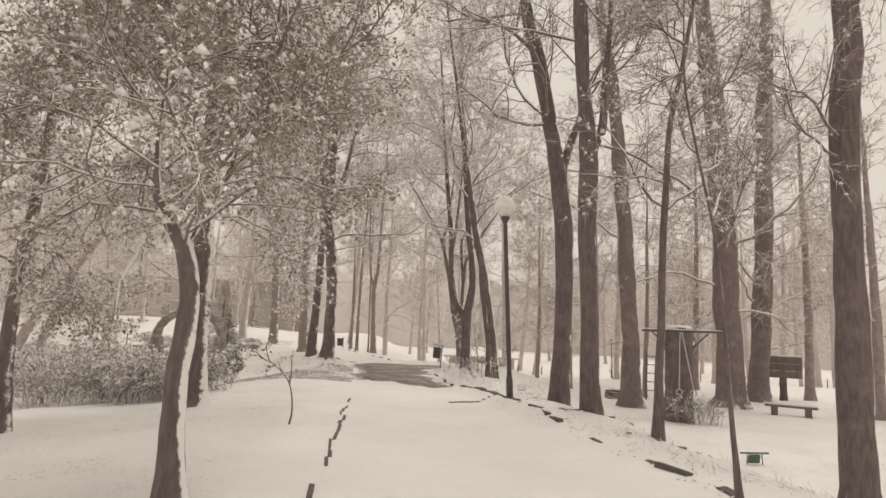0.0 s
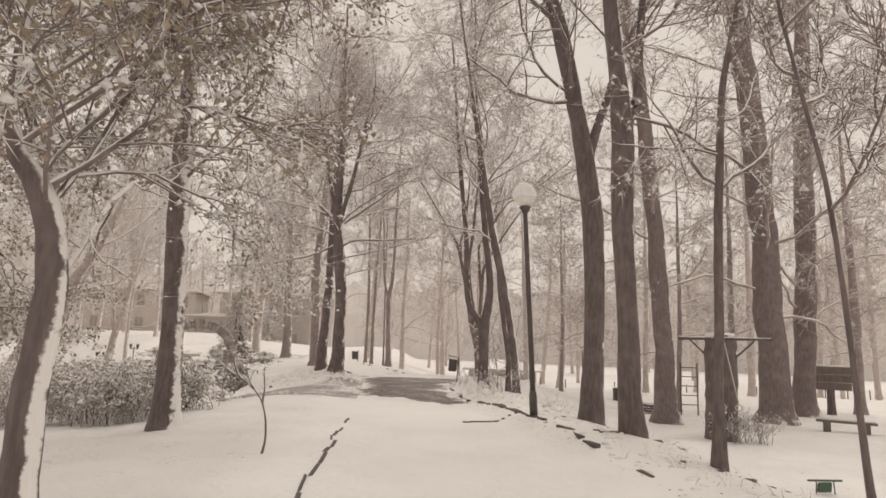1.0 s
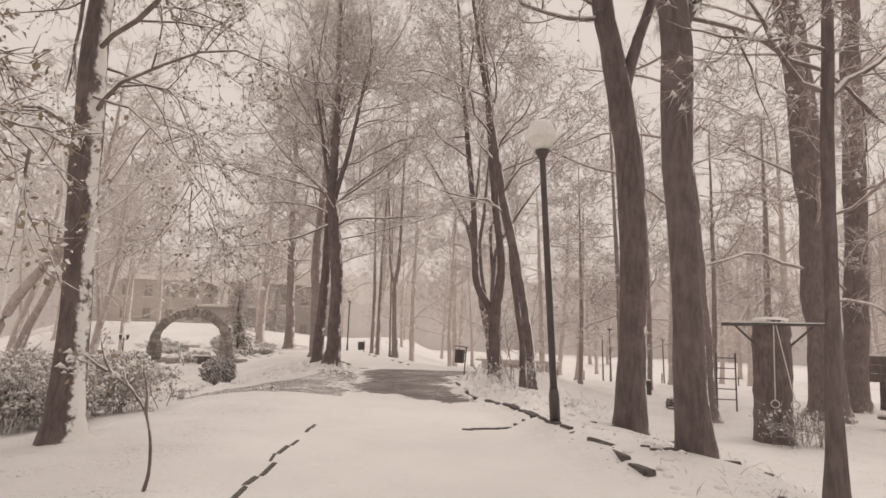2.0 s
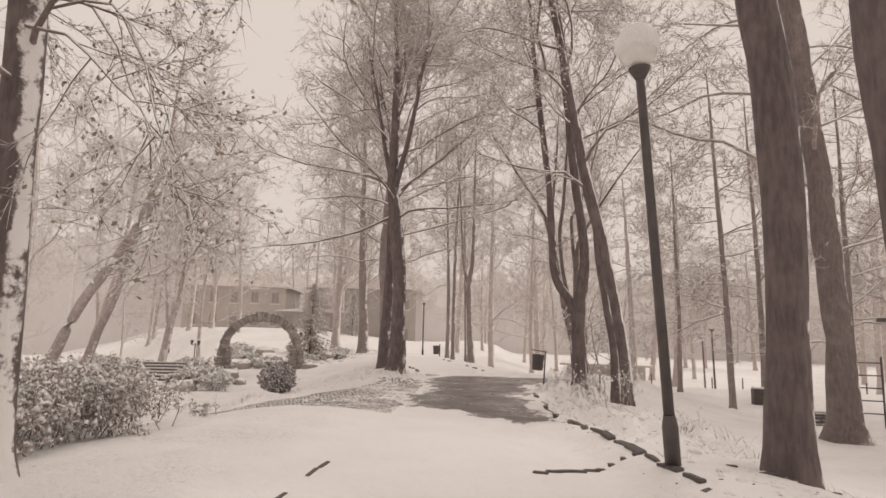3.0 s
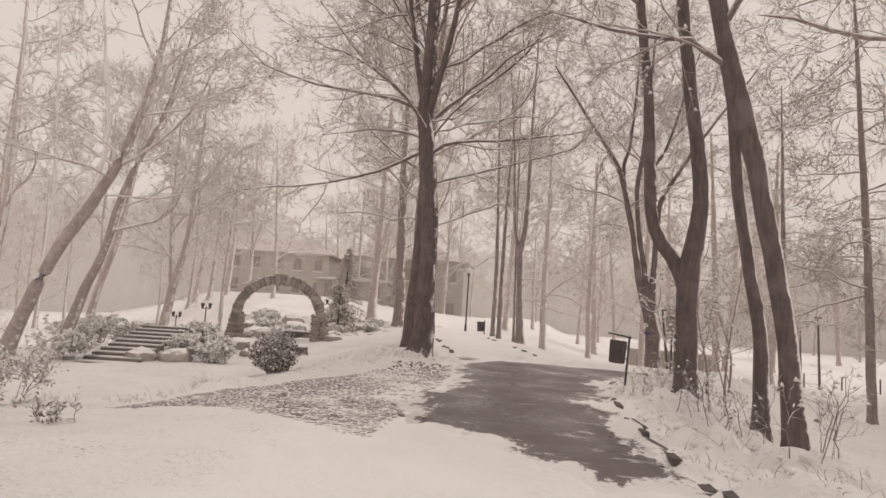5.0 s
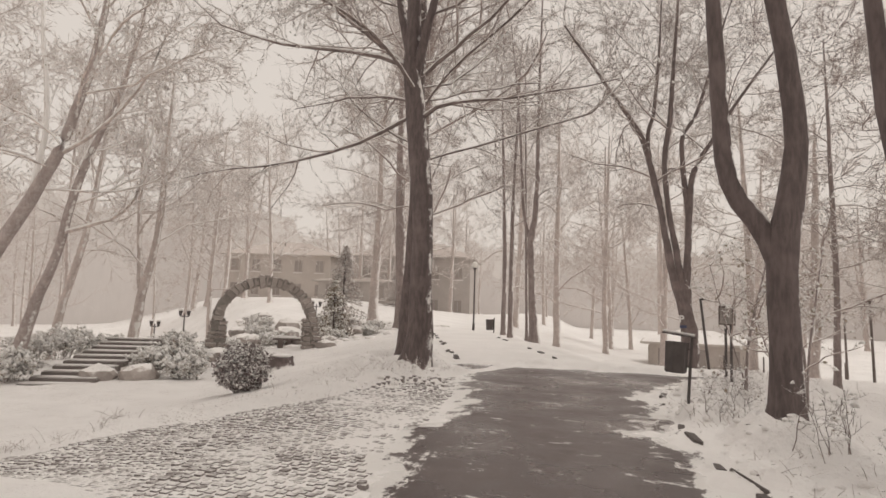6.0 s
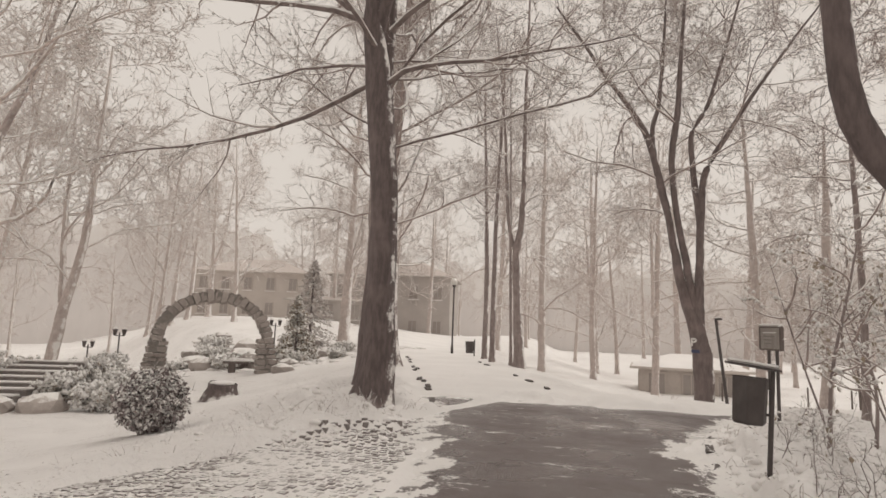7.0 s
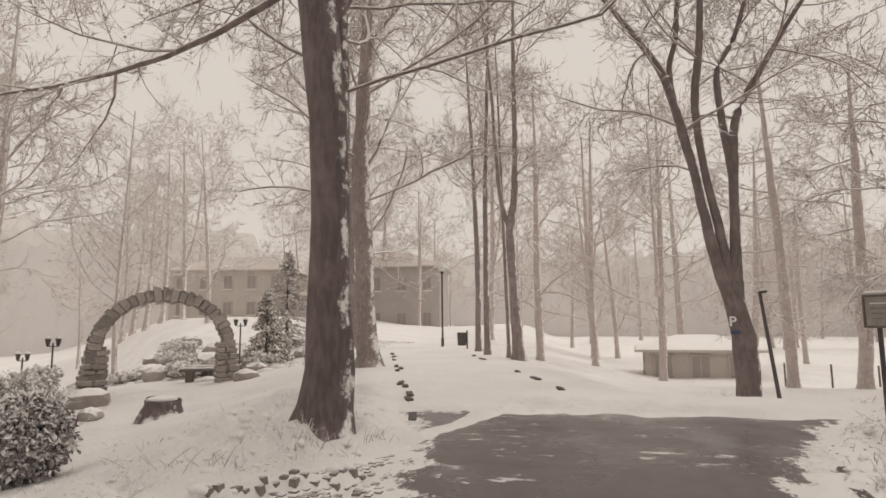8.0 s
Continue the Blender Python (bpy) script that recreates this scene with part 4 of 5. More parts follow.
# ---- distance ----
def woods_edge(radius, height, tone, seed):
    """A ragged belt of woods round the whole place, its mist painted in as a pale tone."""
    a = np.linspace(0, 2 * np.pi, 721)
    up = height * (.55 + .5 * fbm(a * 9, a * 0 + seed, seed) + .18 * (value_noise(a * 90, a * 0, seed) - .5) + .1 * (value_noise(a * 300, a * 0, seed + 1) - .5))
    side = np.degrees(np.mod(a + np.pi, 2 * np.pi) - np.pi)
    up = up + .05 * radius * smooth(-24, -40, side) * smooth(-100, -60, side)
    x, y = radius * np.sin(a), 20 + radius * np.cos(a)
    v = np.concatenate([np.stack([x, y, a * 0 - 14], 1), np.stack([x, y, up + 6 * smooth(150, 500, radius)], 1)])
    i = np.arange(720)
    q = np.stack([i, i + 1, i + 722, i + 721], 1)
    k = Nodes("mist_toned_woods")
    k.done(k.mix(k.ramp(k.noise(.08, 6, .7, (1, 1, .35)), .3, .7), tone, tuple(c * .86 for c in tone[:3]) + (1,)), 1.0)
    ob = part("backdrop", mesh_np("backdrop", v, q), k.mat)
    return tagged(ob, "far belt of winter woods toned pale as mist", "woods", kind="structure")


# each farther ring is paler, so mist deepens by colour alone
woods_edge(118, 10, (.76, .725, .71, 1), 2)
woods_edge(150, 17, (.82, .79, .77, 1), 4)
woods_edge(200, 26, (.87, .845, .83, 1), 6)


# ---- shrubs ----
def shrub(name, x, y, wide, deep, high, stems, leaves, leaf_size, leaf_mat, clumps, label, seed, rz=0, ball=False, rmin=.006, category="shrub", group="", clump_size=.035, spread_=1.0, dome=False):
    """A many-stemmed shrub with leaves and lumps of snow."""
    rate = np.random.default_rng(seed)
    ob = thing(name, x, y, float(surface(x, y)) - .04, label, category, group, rz=rz)
    n = stems
    base = np.stack([rate.uniform(-.5, .5, n) * wide * (.35 if ball else .95), rate.uniform(-.5, .5, n) * deep * (.35 if ball else .95), np.zeros(n)], 1)
    top = base * (2.2 if ball else 1.0) + np.stack([rate.normal(size=n) * .12 * wide * spread_, rate.normal(size=n) * .12 * deep * spread_, high * rate.uniform(.6, 1.0, n)], 1)
    s = np.linspace(0, 1, 6)[None, :, None]
    lines = base[:, None] * (1 - s) + top[:, None] * s + rate.normal(size=(n, 6, 3)) * .03 * s
    rad = np.linspace(1, .5, 6)[None] * np.full((n, 1), max(rmin * 1.6, .006))
    l2, r2 = grow(lines, rad, 5, .3, .38 * high, (30, 75), .05, .2, 5, rate, .7, rmin)
    l3, r3 = grow(l2, r2, 3, .2, .2 * high, (30, 75), .02, .2, 3, rate, .7, rmin * .8)
    tagged(part("brush", mesh_np("brush", *join([tubes(lines, rad, 5), tubes(l2, r2, 3), tubes(l3, r3, 3)])), twig_mat, ob), kind="stuff")
    tips = np.concatenate([l2[:, 1:].reshape(-1, 3), l3.reshape(-1, 3)])
    if dome:
        ray = rate.normal(size=(6000, 3))
        ray /= np.linalg.norm(ray, axis=1)[:, None]
        bulge = 1 + .16 * np.sin(ray @ rate.normal(size=(3, 6)) * 4).mean(1)
        tips = ray * (bulge * rate.uniform(.72, 1.02, 6000) ** .6)[:, None] * np.array([wide * .52, deep * .52, high * .46]) + np.array([0, 0, high * .56])
    if leaves:
        pick = tips[rate.integers(0, len(tips), leaves)] + rate.normal(size=(leaves, 3)) * .04
        pick[:, 2] = np.maximum(pick[:, 2], .04)
        tagged(part("foliage", mesh_np("foliage", *leaf_cloud(pick, leaf_size, rate, .8), smooth=False), leaf_mat, ob), "snow-dusted leaves", kind="stuff")
    if clumps:
        pick = tips[rate.integers(0, len(tips), clumps)]
        high_up = pick[np.argsort(-pick[:, 2] + rate.normal(size=clumps) * .35 * high)][: int(clumps * .75)]
        v, t = clump_cloud(high_up + np.array([0, 0, .02]), clump_size, rate)
        tagged(part("snow_load", mesh_np("snow_load", v, None, True, t), clump_mat, ob), "lumps of snow", kind="stuff")
    return ob


HEDGE = "leafy brown hedge shrub half buried in snow"
for k, (x, y, w, h) in enumerate([(-6.1, 16.2, 1.7, .95), (-6.4, 14.6, 1.4, .9), (-7.0, 15.6, 2.2, 1.05), (-8.7, 15.2, 2.2, 1.1), (-7.5, 17.1, 2.2, 1.15), (-9.2, 17.2, 2.4, 1.25), (-9.0, 18.9, 2.2, 1.15), (-10.8, 19.4, 2.4, 1.3), (-11.0, 16.2, 2.4, 1.3), (-12.8, 18.0, 2.6, 1.3), (-11.4, 21.2, 2.4, 1.1)]):
    shrub("hedge_shrub", x, y, w, w * .85, h, 40, 4200, .055, hedge_leaf, 900, HEDGE, 200 + k, group="hedge shrubs", category="hedge")
shrub("rhododendron", -9.77, 29.2, 1.15, 1.1, 1.15, 24, 7000, .085, leaf_dark, 1600, "round evergreen shrub with drooping dark leaves and snow on top", 220, ball=True, rmin=.008, clump_size=.03, dome=True)
for k, (x, y, w, h) in enumerate([(-14.6, 33.0, 1.2, .7), (-15.6, 34.6, 1.1, .8), (-16.0, 33.2, 1.2, .9), (-17.6, 36.2, 1.5, 1.0), (-20.2, 35.0, 1.6, 1.1), (-21.5, 33.3, 1.8, 1.0), (-18.2, 30.0, 1.6, .9), (-19.4, 38.2, 1.4, .9), (-23, 36, 2.0, 1.2), (-18.0, 44.0, 1.3, .6), (-20.0, 45.2, 1.4, .7), (-16.6, 47.2, 1.3, .6), (-22.0, 48.4, 1.6, .8), (-18.6, 51.0, 1.5, .7), (-24.6, 46.6, 1.6, .9), (-17.4, 42.6, 1.2, .5), (-19.6, 42.2, 1.1, .45), (-21.6, 43.4, 1.2, .5), (-15.2, 45.0, 1.1, .5), (-17.2, 47.0, 1.2, .5), (-21.0, 46.8, 1.3, .5), (-23.4, 50.2, 1.4, .6), (-15.4, 50.6, 1.2, .5), (-20.2, 53.2, 1.4, .6), (-13.9, 46.6, 1.0, .45)]):
    shrub("garden_shrub", x, y, w, w, h, 34, 1500, .06, leaf_pale, 1300, "low garden shrub rounded off with snow", 230 + k, ball=True, clump_size=.06, group="garden shrubs")
shrub("undergrowth", 8.9, 22.5, 1.6, 1.2, .95, 60, 300, .06, leaf_pale, 100, "dry brown undergrowth round the cut trunk", 250, spread_=1.4)
shrub("undergrowth", -6.1, 18.75, .55, .3, .3, 9, 40, .07, leaf_dark, 8, "withered brown herbs standing in the snow", 251)

# ---- saplings ----
make_tree(-2.45, 10.65, [[(0, 0, 0, .016), (.06, 0, .35, .013), (-.02, 0, .75, .011), (-.25, 0, 1.0, .009), (-.6, .1, 1.15, .006)]], "near", 260, "crooked little sapling with curled leaves", "saplings", limbs=6, low=.5, limb_len=.35,
          branch=3, twig=2, sub_len=.15, twig_len=.08, sprays=10, spray_size=.03, leaves=45, leaf_size=.06, leaf_mat=leaf_brown, clumps=30, flare=.2, name="sapling", rmin=.003, sides=7)
for k, (x, y, h, lean) in enumerate([(1.0, 27.4, 3.0, .5), (1.5, 26.6, 2.4, -.2), (2.2, 28.6, 3.4, .4), (2.6, 30.4, 3.2, -.5)]):
    make_tree(x, y, [[(0, 0, 0, .028), (.05, 0, h * .33, .022), (lean * .5, 0, h * .66, .016), (lean, .1, h, .006)], [(.03, 0, .3, .014), (-.3, .1, h * .5, .01), (-.5, .2, h * .8, .004)]], "mid", 270 + k,
              "thin sapling with snowy twigs and a few leaves", "saplings", limbs=7, low=.3, limb_len=.9, branch=3, twig=2, sub_len=.4, twig_len=.2, sprays=60, spray_size=.045, leaves=150, leaf_size=.06, leaf_mat=leaf_pale, clumps=160, flare=.3, name="sapling", rmin=.004, sides=7)


# ---- dry grass and twigs that stick out of the snow ----
def tufts(name, spots, blades, high, label, seed, material):
    rate = np.random.default_rng(seed)
    lines, rads = [], []
    for x, y in spots:
        z = float(surface(x, y))
        for _ in range(blades):
            d = np.array([rate.normal() * .4, rate.normal() * .4, 1.0]) * high * rate.uniform(.4, 1.2)
            b = np.array([x + rate.normal() * .08, y + rate.normal() * .08, z - .03])
            s = np.linspace(0, 1, 4)[:, None]
            lines.append(b + d * s + np.array([rate.normal() * .12, rate.normal() * .12, -.1]) * high * 2 * s ** 2)
            rads.append(np.array([.004, .0035, .003, .0015]))
    ob = part(name, mesh_np(name, *tubes(np.array(lines), np.array(rads), 3)), material)
    return tagged(ob, label, "grass", kind="stuff")


spots = []
while len(spots) < 260:
    y = rng.uniform(8, 34)
    x = float(road_right(np.array(y))) + .25 + abs(rng.normal()) * 1.1
    if fbm(np.array(x * .8), np.array(y * .8), 77) > .45 or y > 17:
        spots.append((x, y))
tufts("dry_grass", spots, 4, .17, "dry grass stalks sticking out of the snowy verge", 300, twig_mid)
spots = []
while len(spots) < 80:
    y = rng.uniform(25, 33)
    spots.append((float(road_left(np.array(y))) - 1.0 - abs(rng.normal()) * 1.6, y))
tufts("dry_stalks", spots, 5, .17, "dry stalks on the snowy bank below the tree", 301, twig_mid)


# the tussocks along the upper edge of the cobbles
spots = []
while len(spots) < 45:
    x = rng.uniform(-10.5, -4.4)
    y = float(cobble_top(x)) + .2 + abs(rng.normal()) * .35
    if fbm(np.array(x * 1.2), np.array(y * 1.2), 41) > .42:
        spots.append((x, y))
tufts("grass_tussocks", spots, 6, .22, "drooping snowy grass tussocks on the bank's edge", 302, twig_mid)
WEEDS = "tall dry weeds standing out of the snow"
for k, (x, y, h) in enumerate([(1.45, 19.6, .8), (1.0, 20.9, .6), (.75, 22.9, .7), (.35, 24.9, .6), (.55, 26.5, .7), (1.2, 28.6, .4), (2.3, 18.6, .5)]):
    shrub("weeds", x, y, .7, .6, h, 7, 12, .05, leaf_pale, 50, WEEDS, 255 + k, spread_=1.6, rmin=.0035, category="weeds", group="weeds on the verge", clump_size=.022)


# ---- withered leaves lying on the snow ----
def litter(n, seed, pick):
    rate = np.random.default_rng(seed)
    pts = np.array([pick(rate) for _ in range(n)])
    v, q = leaf_cloud(np.concatenate([pts, surface(pts[:, 0], pts[:, 1])[:, None] + .008], 1), .05, rate)
    v = v.reshape(-1, 4, 3)
    v[..., 2] = v[:, :1, 2] + (v[..., 2] - v[:, :1, 2]) * .25 + .004
    return tagged(part("leaf_litter", mesh_np("leaf_litter", v.reshape(-1, 3), q, smooth=False), bark_mat), "withered leaves and twig bits scattered on the snow", "leaves", kind="stuff")


def on_right(rate):
    y = rate.uniform(6, 26)
    return float(road_right(np.array(y))) + rate.uniform(.0, 2.6) ** 1.2 - .2, y


def on_left(rate):
    y = rate.uniform(24, 36)
    return float(road_left(np.array(y))) - rate.uniform(.2, 6), y


litter(1500, 310, on_right)
litter(260, 311, on_left)


def on_verge(rate):
    y = rate.uniform(25.5, 32)
    return float(road_right(np.array(y))) + rate.uniform(.0, 1.5) ** 1.3, y


# these flakes stand for the dark earth clods along the verge
litter(900, 312, on_verge)


# ---- lumps of fallen snow on the verges ----
def snow_lumps(n, seed, pick, size):
    rate = np.random.default_rng(seed)
    bm = bmesh.new()
    bmesh.ops.create_icosphere(bm, subdivisions=2, radius=1.0)
    bm.verts.index_update()
    base = np.array([v.co[:] for v in bm.verts])
    tri = np.array([[v.index for v in f.verts] for f in bm.faces])
    bm.free()
    pts = np.array([pick(rate) for _ in range(n)])
    z = surface(pts[:, 0], pts[:, 1])
    s = size * rate.uniform(.4, 1.5, n) ** 1.3
    v = base[None] * (1 + .16 * np.sin(base @ rate.normal(size=(3, 5)) * 3).sum(1)[None, :, None] * .5 + .05 * rate.normal(size=(n, len(base), 1))) * s[:, None, None] * np.array([1.3, 1.0, .7])
    v = v + np.stack([pts[:, 0], pts[:, 1], z - s * .1], 1)[:, None]
    q = (tri[None] + len(base) * np.arange(n)[:, None, None]).reshape(-1, 3)
    ob = part("snow_lumps", mesh_np("snow_lumps", v.reshape(-1, 3), None, True, q), snow_mat)
    return tagged(ob, "lumps of fallen snow on the verge", "snow", kind="stuff")


def along_kerb(rate):
    y = 7 + 26 * rate.uniform() ** .6
    return float(road_right(np.array(y))) + .12 + abs(rate.normal()) * .7, y


def under_tree(rate):
    y = rate.uniform(25.5, 31)
    return float(road_left(np.array(y))) - .5 - abs(rate.normal()) * 1.8, y


snow_lumps(420, 320, along_kerb, .038)
snow_lumps(200, 321, under_tree, .045)


def on_hillside(rate):
    row = rate.integers(0, 7)
    x = rate.uniform(-27, -12.5)
    return x, 42 + 2.1 * row + .18 * (x + 20) + rate.normal() * .35


snow_lumps(420, 323, on_hillside, .15)



# ---- litter bin, sign, lamps by the junction ----
def litter_bin(x, y):
    z = float(surface(x, y)) - .07
    ob = thing("litter_bin", x, y, z, "dark metal litter bin hung on a post with a snowy lid", "bin", ry=3.5, rz=8)
    ob.scale = (.68, .68, .82)
    part("post", box(bmesh.new(), .055, .055, 1.7, 0, 0, .53, bevel=.006), metal_dark, ob)
    bm = bmesh.new()
    lathe(bm, [(.2, .68), (.225, .71), (.24, 1.2), (.245, 1.21), (.225, 1.21), (.2, .74)], 6, -.29)
    part("bucket", bm, metal_dark, ob, "six-sided dark bucket")
    for h in (.8, 1.1):
        part("bracket", box(bmesh.new(), .1, .04, .03, -.06, 0, h), metal_dark, ob)
    part("lid", box(bmesh.new(), .6, .46, .025, -.27, 0, 1.33, ry=4, bevel=.005), metal_dark, ob, "sheet metal lid")
    part("snow_cap", box(bmesh.new(), .58, .44, .05, -.27, 0, 1.365, ry=4, bevel=.02), snow_mat, ob, "snow on the lid", smooth=True)
    return ob


litter_bin(-.05, 25.7)


def board_sign(x, y):
    z = float(surface(x, y)) - .1
    ob = thing("sign_board", x, y, z, "weathered notice board on two posts under snow", "sign", rz=-70)
    ob.scale = (.9, 1, .88)
    for dx in (-.12, .12):
        part("post", box(bmesh.new(), .045, .045, 2.2, dx, .04, .6, bevel=.005), metal_dark, ob)
    part("board", box(bmesh.new(), .6, .05, .42, .03, 0, 1.66, bevel=.008), sign_mat, ob, "grey weathered board")
    for sx, sz, dx, dz in ((.64, .035, .03, 1.875), (.64, .035, .03, 1.445), (.035, .4, -.275, 1.66), (.035, .4, .335, 1.66)):
        part("frame_bar", box(bmesh.new(), sx, .07, sz, dx, -.005, dz, bevel=.006), wood_mat, ob)
    for k in range(4):
        part("text_bar", box(bmesh.new(), .38 - .06 * k, .004, .02, .02 - .02 * k, -.029, 1.77 - .07 * k), white_paint if k == 0 else mortar_mat, ob, "unreadable line of writing")
    part("snow_cap", box(bmesh.new(), .64, .1, .05, .03, 0, 1.915, bevel=.02), snow_mat, ob, "snow on the board", smooth=True)
    return ob


board_sign(1.25, 30.75)


def dark_lamp(x, y, h, lean):
    z = float(surface(x, y)) - .1
    ob = thing("street_lamp", x, y, z, "dark lamp post with a small bent head", "lamp post", "park lamps", ry=lean)
    part("pole", lathe(bmesh.new(), [(.06, 0), (.055, .6), (.045, .7), (.036, h)], 12), metal_dark, ob, smooth=True)
    part("head", box(bmesh.new(), .2, .1, .06, .06, 0, h + .02, bevel=.02), metal_dark, ob)
    part("snow_cap", box(bmesh.new(), .18, .09, .03, .06, 0, h + .07, bevel=.012), snow_mat, ob, smooth=True)


dark_lamp(1.8, 37.0, 3.1, -6)

# painted letter on the stout tree
mark = thing("trail_mark", .93, 37.22, float(surface(1.2, 37.4)) + 2.3, "white painted letter over a dark blue band on bark", "painted mark", rz=-8)
letter = bpy.data.curves.new("letter", "FONT")
letter.body, letter.size, letter.extrude, letter.offset = "P", .3, .012, .008
letter.align_x = letter.align_y = "CENTER"
text_ob = bpy.data.objects.new("letter", letter)
glyph = part("letter", bpy.data.meshes.new_from_object(text_ob), white_paint, mark, "white letter")
glyph.matrix_basis = pose(0, -.02, 0, 90)
bpy.data.objects.remove(text_ob)
part("blue_band", box(bmesh.new(), .22, .03, .09, .05, .02, -.24, bevel=.01), blue_paint, mark, "dark blue painted band")


def twin_lantern(x, y, h):
    z = float(surface(x, y)) - .05
    ob = thing("garden_lamp", x, y, z, "slim garden lamp with two small lanterns", "lamp post", "garden lamps")
    part("pole", lathe(bmesh.new(), [(.05, 0), (.045, .3), (.03, .35), (.028, h)], 10), metal_dark, ob, smooth=True)
    part("cross_arm", box(bmesh.new(), .46, .03, .03, 0, 0, h - .12), metal_dark, ob)
    for s in (-1, 1):
        part("lantern", lathe(bmesh.new(), [(.05, h - .1), (.085, h + .1), (.1, h + .12), (.03, h + .18)], 8, s * .21), metal_dark, ob)
        part("snow_cap", lathe(bmesh.new(), [(.1, h + .125), (.07, h + .19), (.01, h + .22)], 8, s * .21), snow_mat, ob, smooth=True)


for x, y, h in ((-19.4, 38.7, 1.75), (-22.3, 40.2, 1.6), (-15.6, 43.6, 2.0), (-26.5, 44.5, 1.7)):
    twin_lantern(x, y, h)
far_bin = thing("litter_bin", -8.1, 50.2, float(surface(-8.1, 50.2)), "small dark litter bin beside the far path", "bin")
part("bucket", lathe(bmesh.new(), [(.2, .15), (.24, .75), (.2, .75), (.17, .3)], 8), metal_dark, far_bin)
part("post", box(bmesh.new(), .06, .06, .9, .25, 0, .4), metal_dark, far_bin)


# ---- cut trunk with a bar and rings ----
def ring_trunk(x, y):
    z = float(surface(x, y)) - .15
    ob = thing("cut_trunk", x, y, z, "broad cut tree trunk with a cross bar and snow on top", "tree stump", rz=-18)
    rate = np.random.default_rng(44)
    line = spline([(0, 0, 0), (-.02, 0, 1.2), (0, 0, 2.4), (.02, 0, 3.45)], 18)
    v, q = bole(line, np.linspace(.5, .46, len(line)), .25, rate, 22, .05)
    part("trunk", mesh_np("trunk", v, q), bark_mat, ob)
    top = bmesh.new()
    lathe(top, [(.47, 3.4), (.45, 3.5), (.3, 3.53), (.02, 3.54)], 18)
    part("snow_cap", top, snow_mat, ob, "snow on the cut top", smooth=True)
    part("cross_bar", rod(bmesh.new(), (-1.3, -.5, 3.3), (1.45, -.5, 3.34), .04), metal_dark, ob, "dark cross bar")
    part("bar_snow", box(bmesh.new(), 2.7, .07, .03, .07, -.5, 3.375, bevel=.012), snow_mat, ob, "line of snow on the bar", smooth=True)
    for s in (-1, 1):
        part("strut", rod(bmesh.new(), (s * .42, -.3, 2.75), (s * .95, -.5, 3.28), .03), metal_dark, ob)
    rings = thing("gym_rings", x, y, z, "pair of pale gymnastic rings on ropes", "rings", rz=-18)
    for a, b in ((0.0, -.05), (.06, .42)):
        part("rope", rod(bmesh.new(), (a, -.55, 3.3), (b, -.62, 1.3), .016, None, 6), rope_mat, rings)
        bm = bmesh.new()
        made = []
        for i in range(16):
            t = 2 * math.pi * i / 16
            made.append((b + .1 * math.sin(t), -.62, 1.2 - .1 * math.cos(t)))
        for i in range(16):
            rod(bm, made[i], made[(i + 1) % 16], .017, None, 6)
        part("ring", bm, rope_mat, rings)


ring_trunk(8.6, 23.1)


def log_bench(x, y, rz):
    ob = thing("bench", x, y, float(surface(x, y)) - .05, "rough plank bench with snow on the seat", "bench", rz=rz)
    part("seat", box(bmesh.new(), 1.9, .4, .09, 0, 0, .42, bevel=.02), wood_mat, ob)
    for s in (-.6, .6):
        part("leg", box(bmesh.new(), .25, .34, .42, s, 0, .2, bevel=.02), wood_mat, ob)
    part("snow_cap", box(bmesh.new(), 1.86, .38, .06, 0, 0, .49, bevel=.025), snow_mat, ob, "snow on the seat", smooth=True)


log_bench(14.3, 26.0, -30)
log_bench(-15.6, 41.6, 25)
log_bench(-17.5, 43.3, 10)


def spring_seat(x, y):
    ob = thing("seesaw_seat", x, y, float(surface(x, y)) - .05, "small green play seat with a crossbar", "play seat", rz=8)
    part("crossbar", box(bmesh.new(), .72, .05, .035, 0, 0, .3, bevel=.008), wood_green, ob)
    part("panel", box(bmesh.new(), .3, .04, .2, 0, .02, .17, rx=10, bevel=.015), wood_green, ob)
    for s in (-.2, .2):
        part("leg", rod(bmesh.new(), (s, 0, 0), (s * .9, 0, .3), .012), metal_dark, ob)


spring_seat(7.2, 15.3)


def ladder_frame(x, y):
    ob = thing("climbing_frame", x, y, float(surface(x, y)) - .05, "dark metal climbing ladder frame", "climbing frame", rz=-10)
    for s in (-.35, .35):
        part("upright", rod(bmesh.new(), (s, 0, 0), (s, 0, 2.3), .03), metal_dark, ob)
    for h in (.5, .9, 1.3, 1.7, 2.1):
        part("rung", rod(bmesh.new(), (-.35, 0, h), (.35, 0, h), .02, None, 8), metal_dark, ob)


ladder_frame(10.2, 30.2)


def wood_pile(x, y):
    ob = thing("wood_pile", x, y, float(surface(x, y)) - .05, "small pile of cut branches under snow", "wood pile", rz=12)
    rate = np.random.default_rng(8)
    for k in range(14):
        h, dx = .06 + .11 * (k // 4), rate.normal() * .12
        part("branch", rod(bmesh.new(), (-.75 + dx, -.25 + .16 * (k % 4), h), (.75 + dx, -.25 + .16 * (k % 4) + rate.normal() * .06, h + rate.normal() * .03), .055, .04, 8), bark_mat, ob)
    part("snow_cap", box(bmesh.new(), 1.3, .5, .05, 0, 0, .46, bevel=.02), snow_mat, ob, smooth=True)


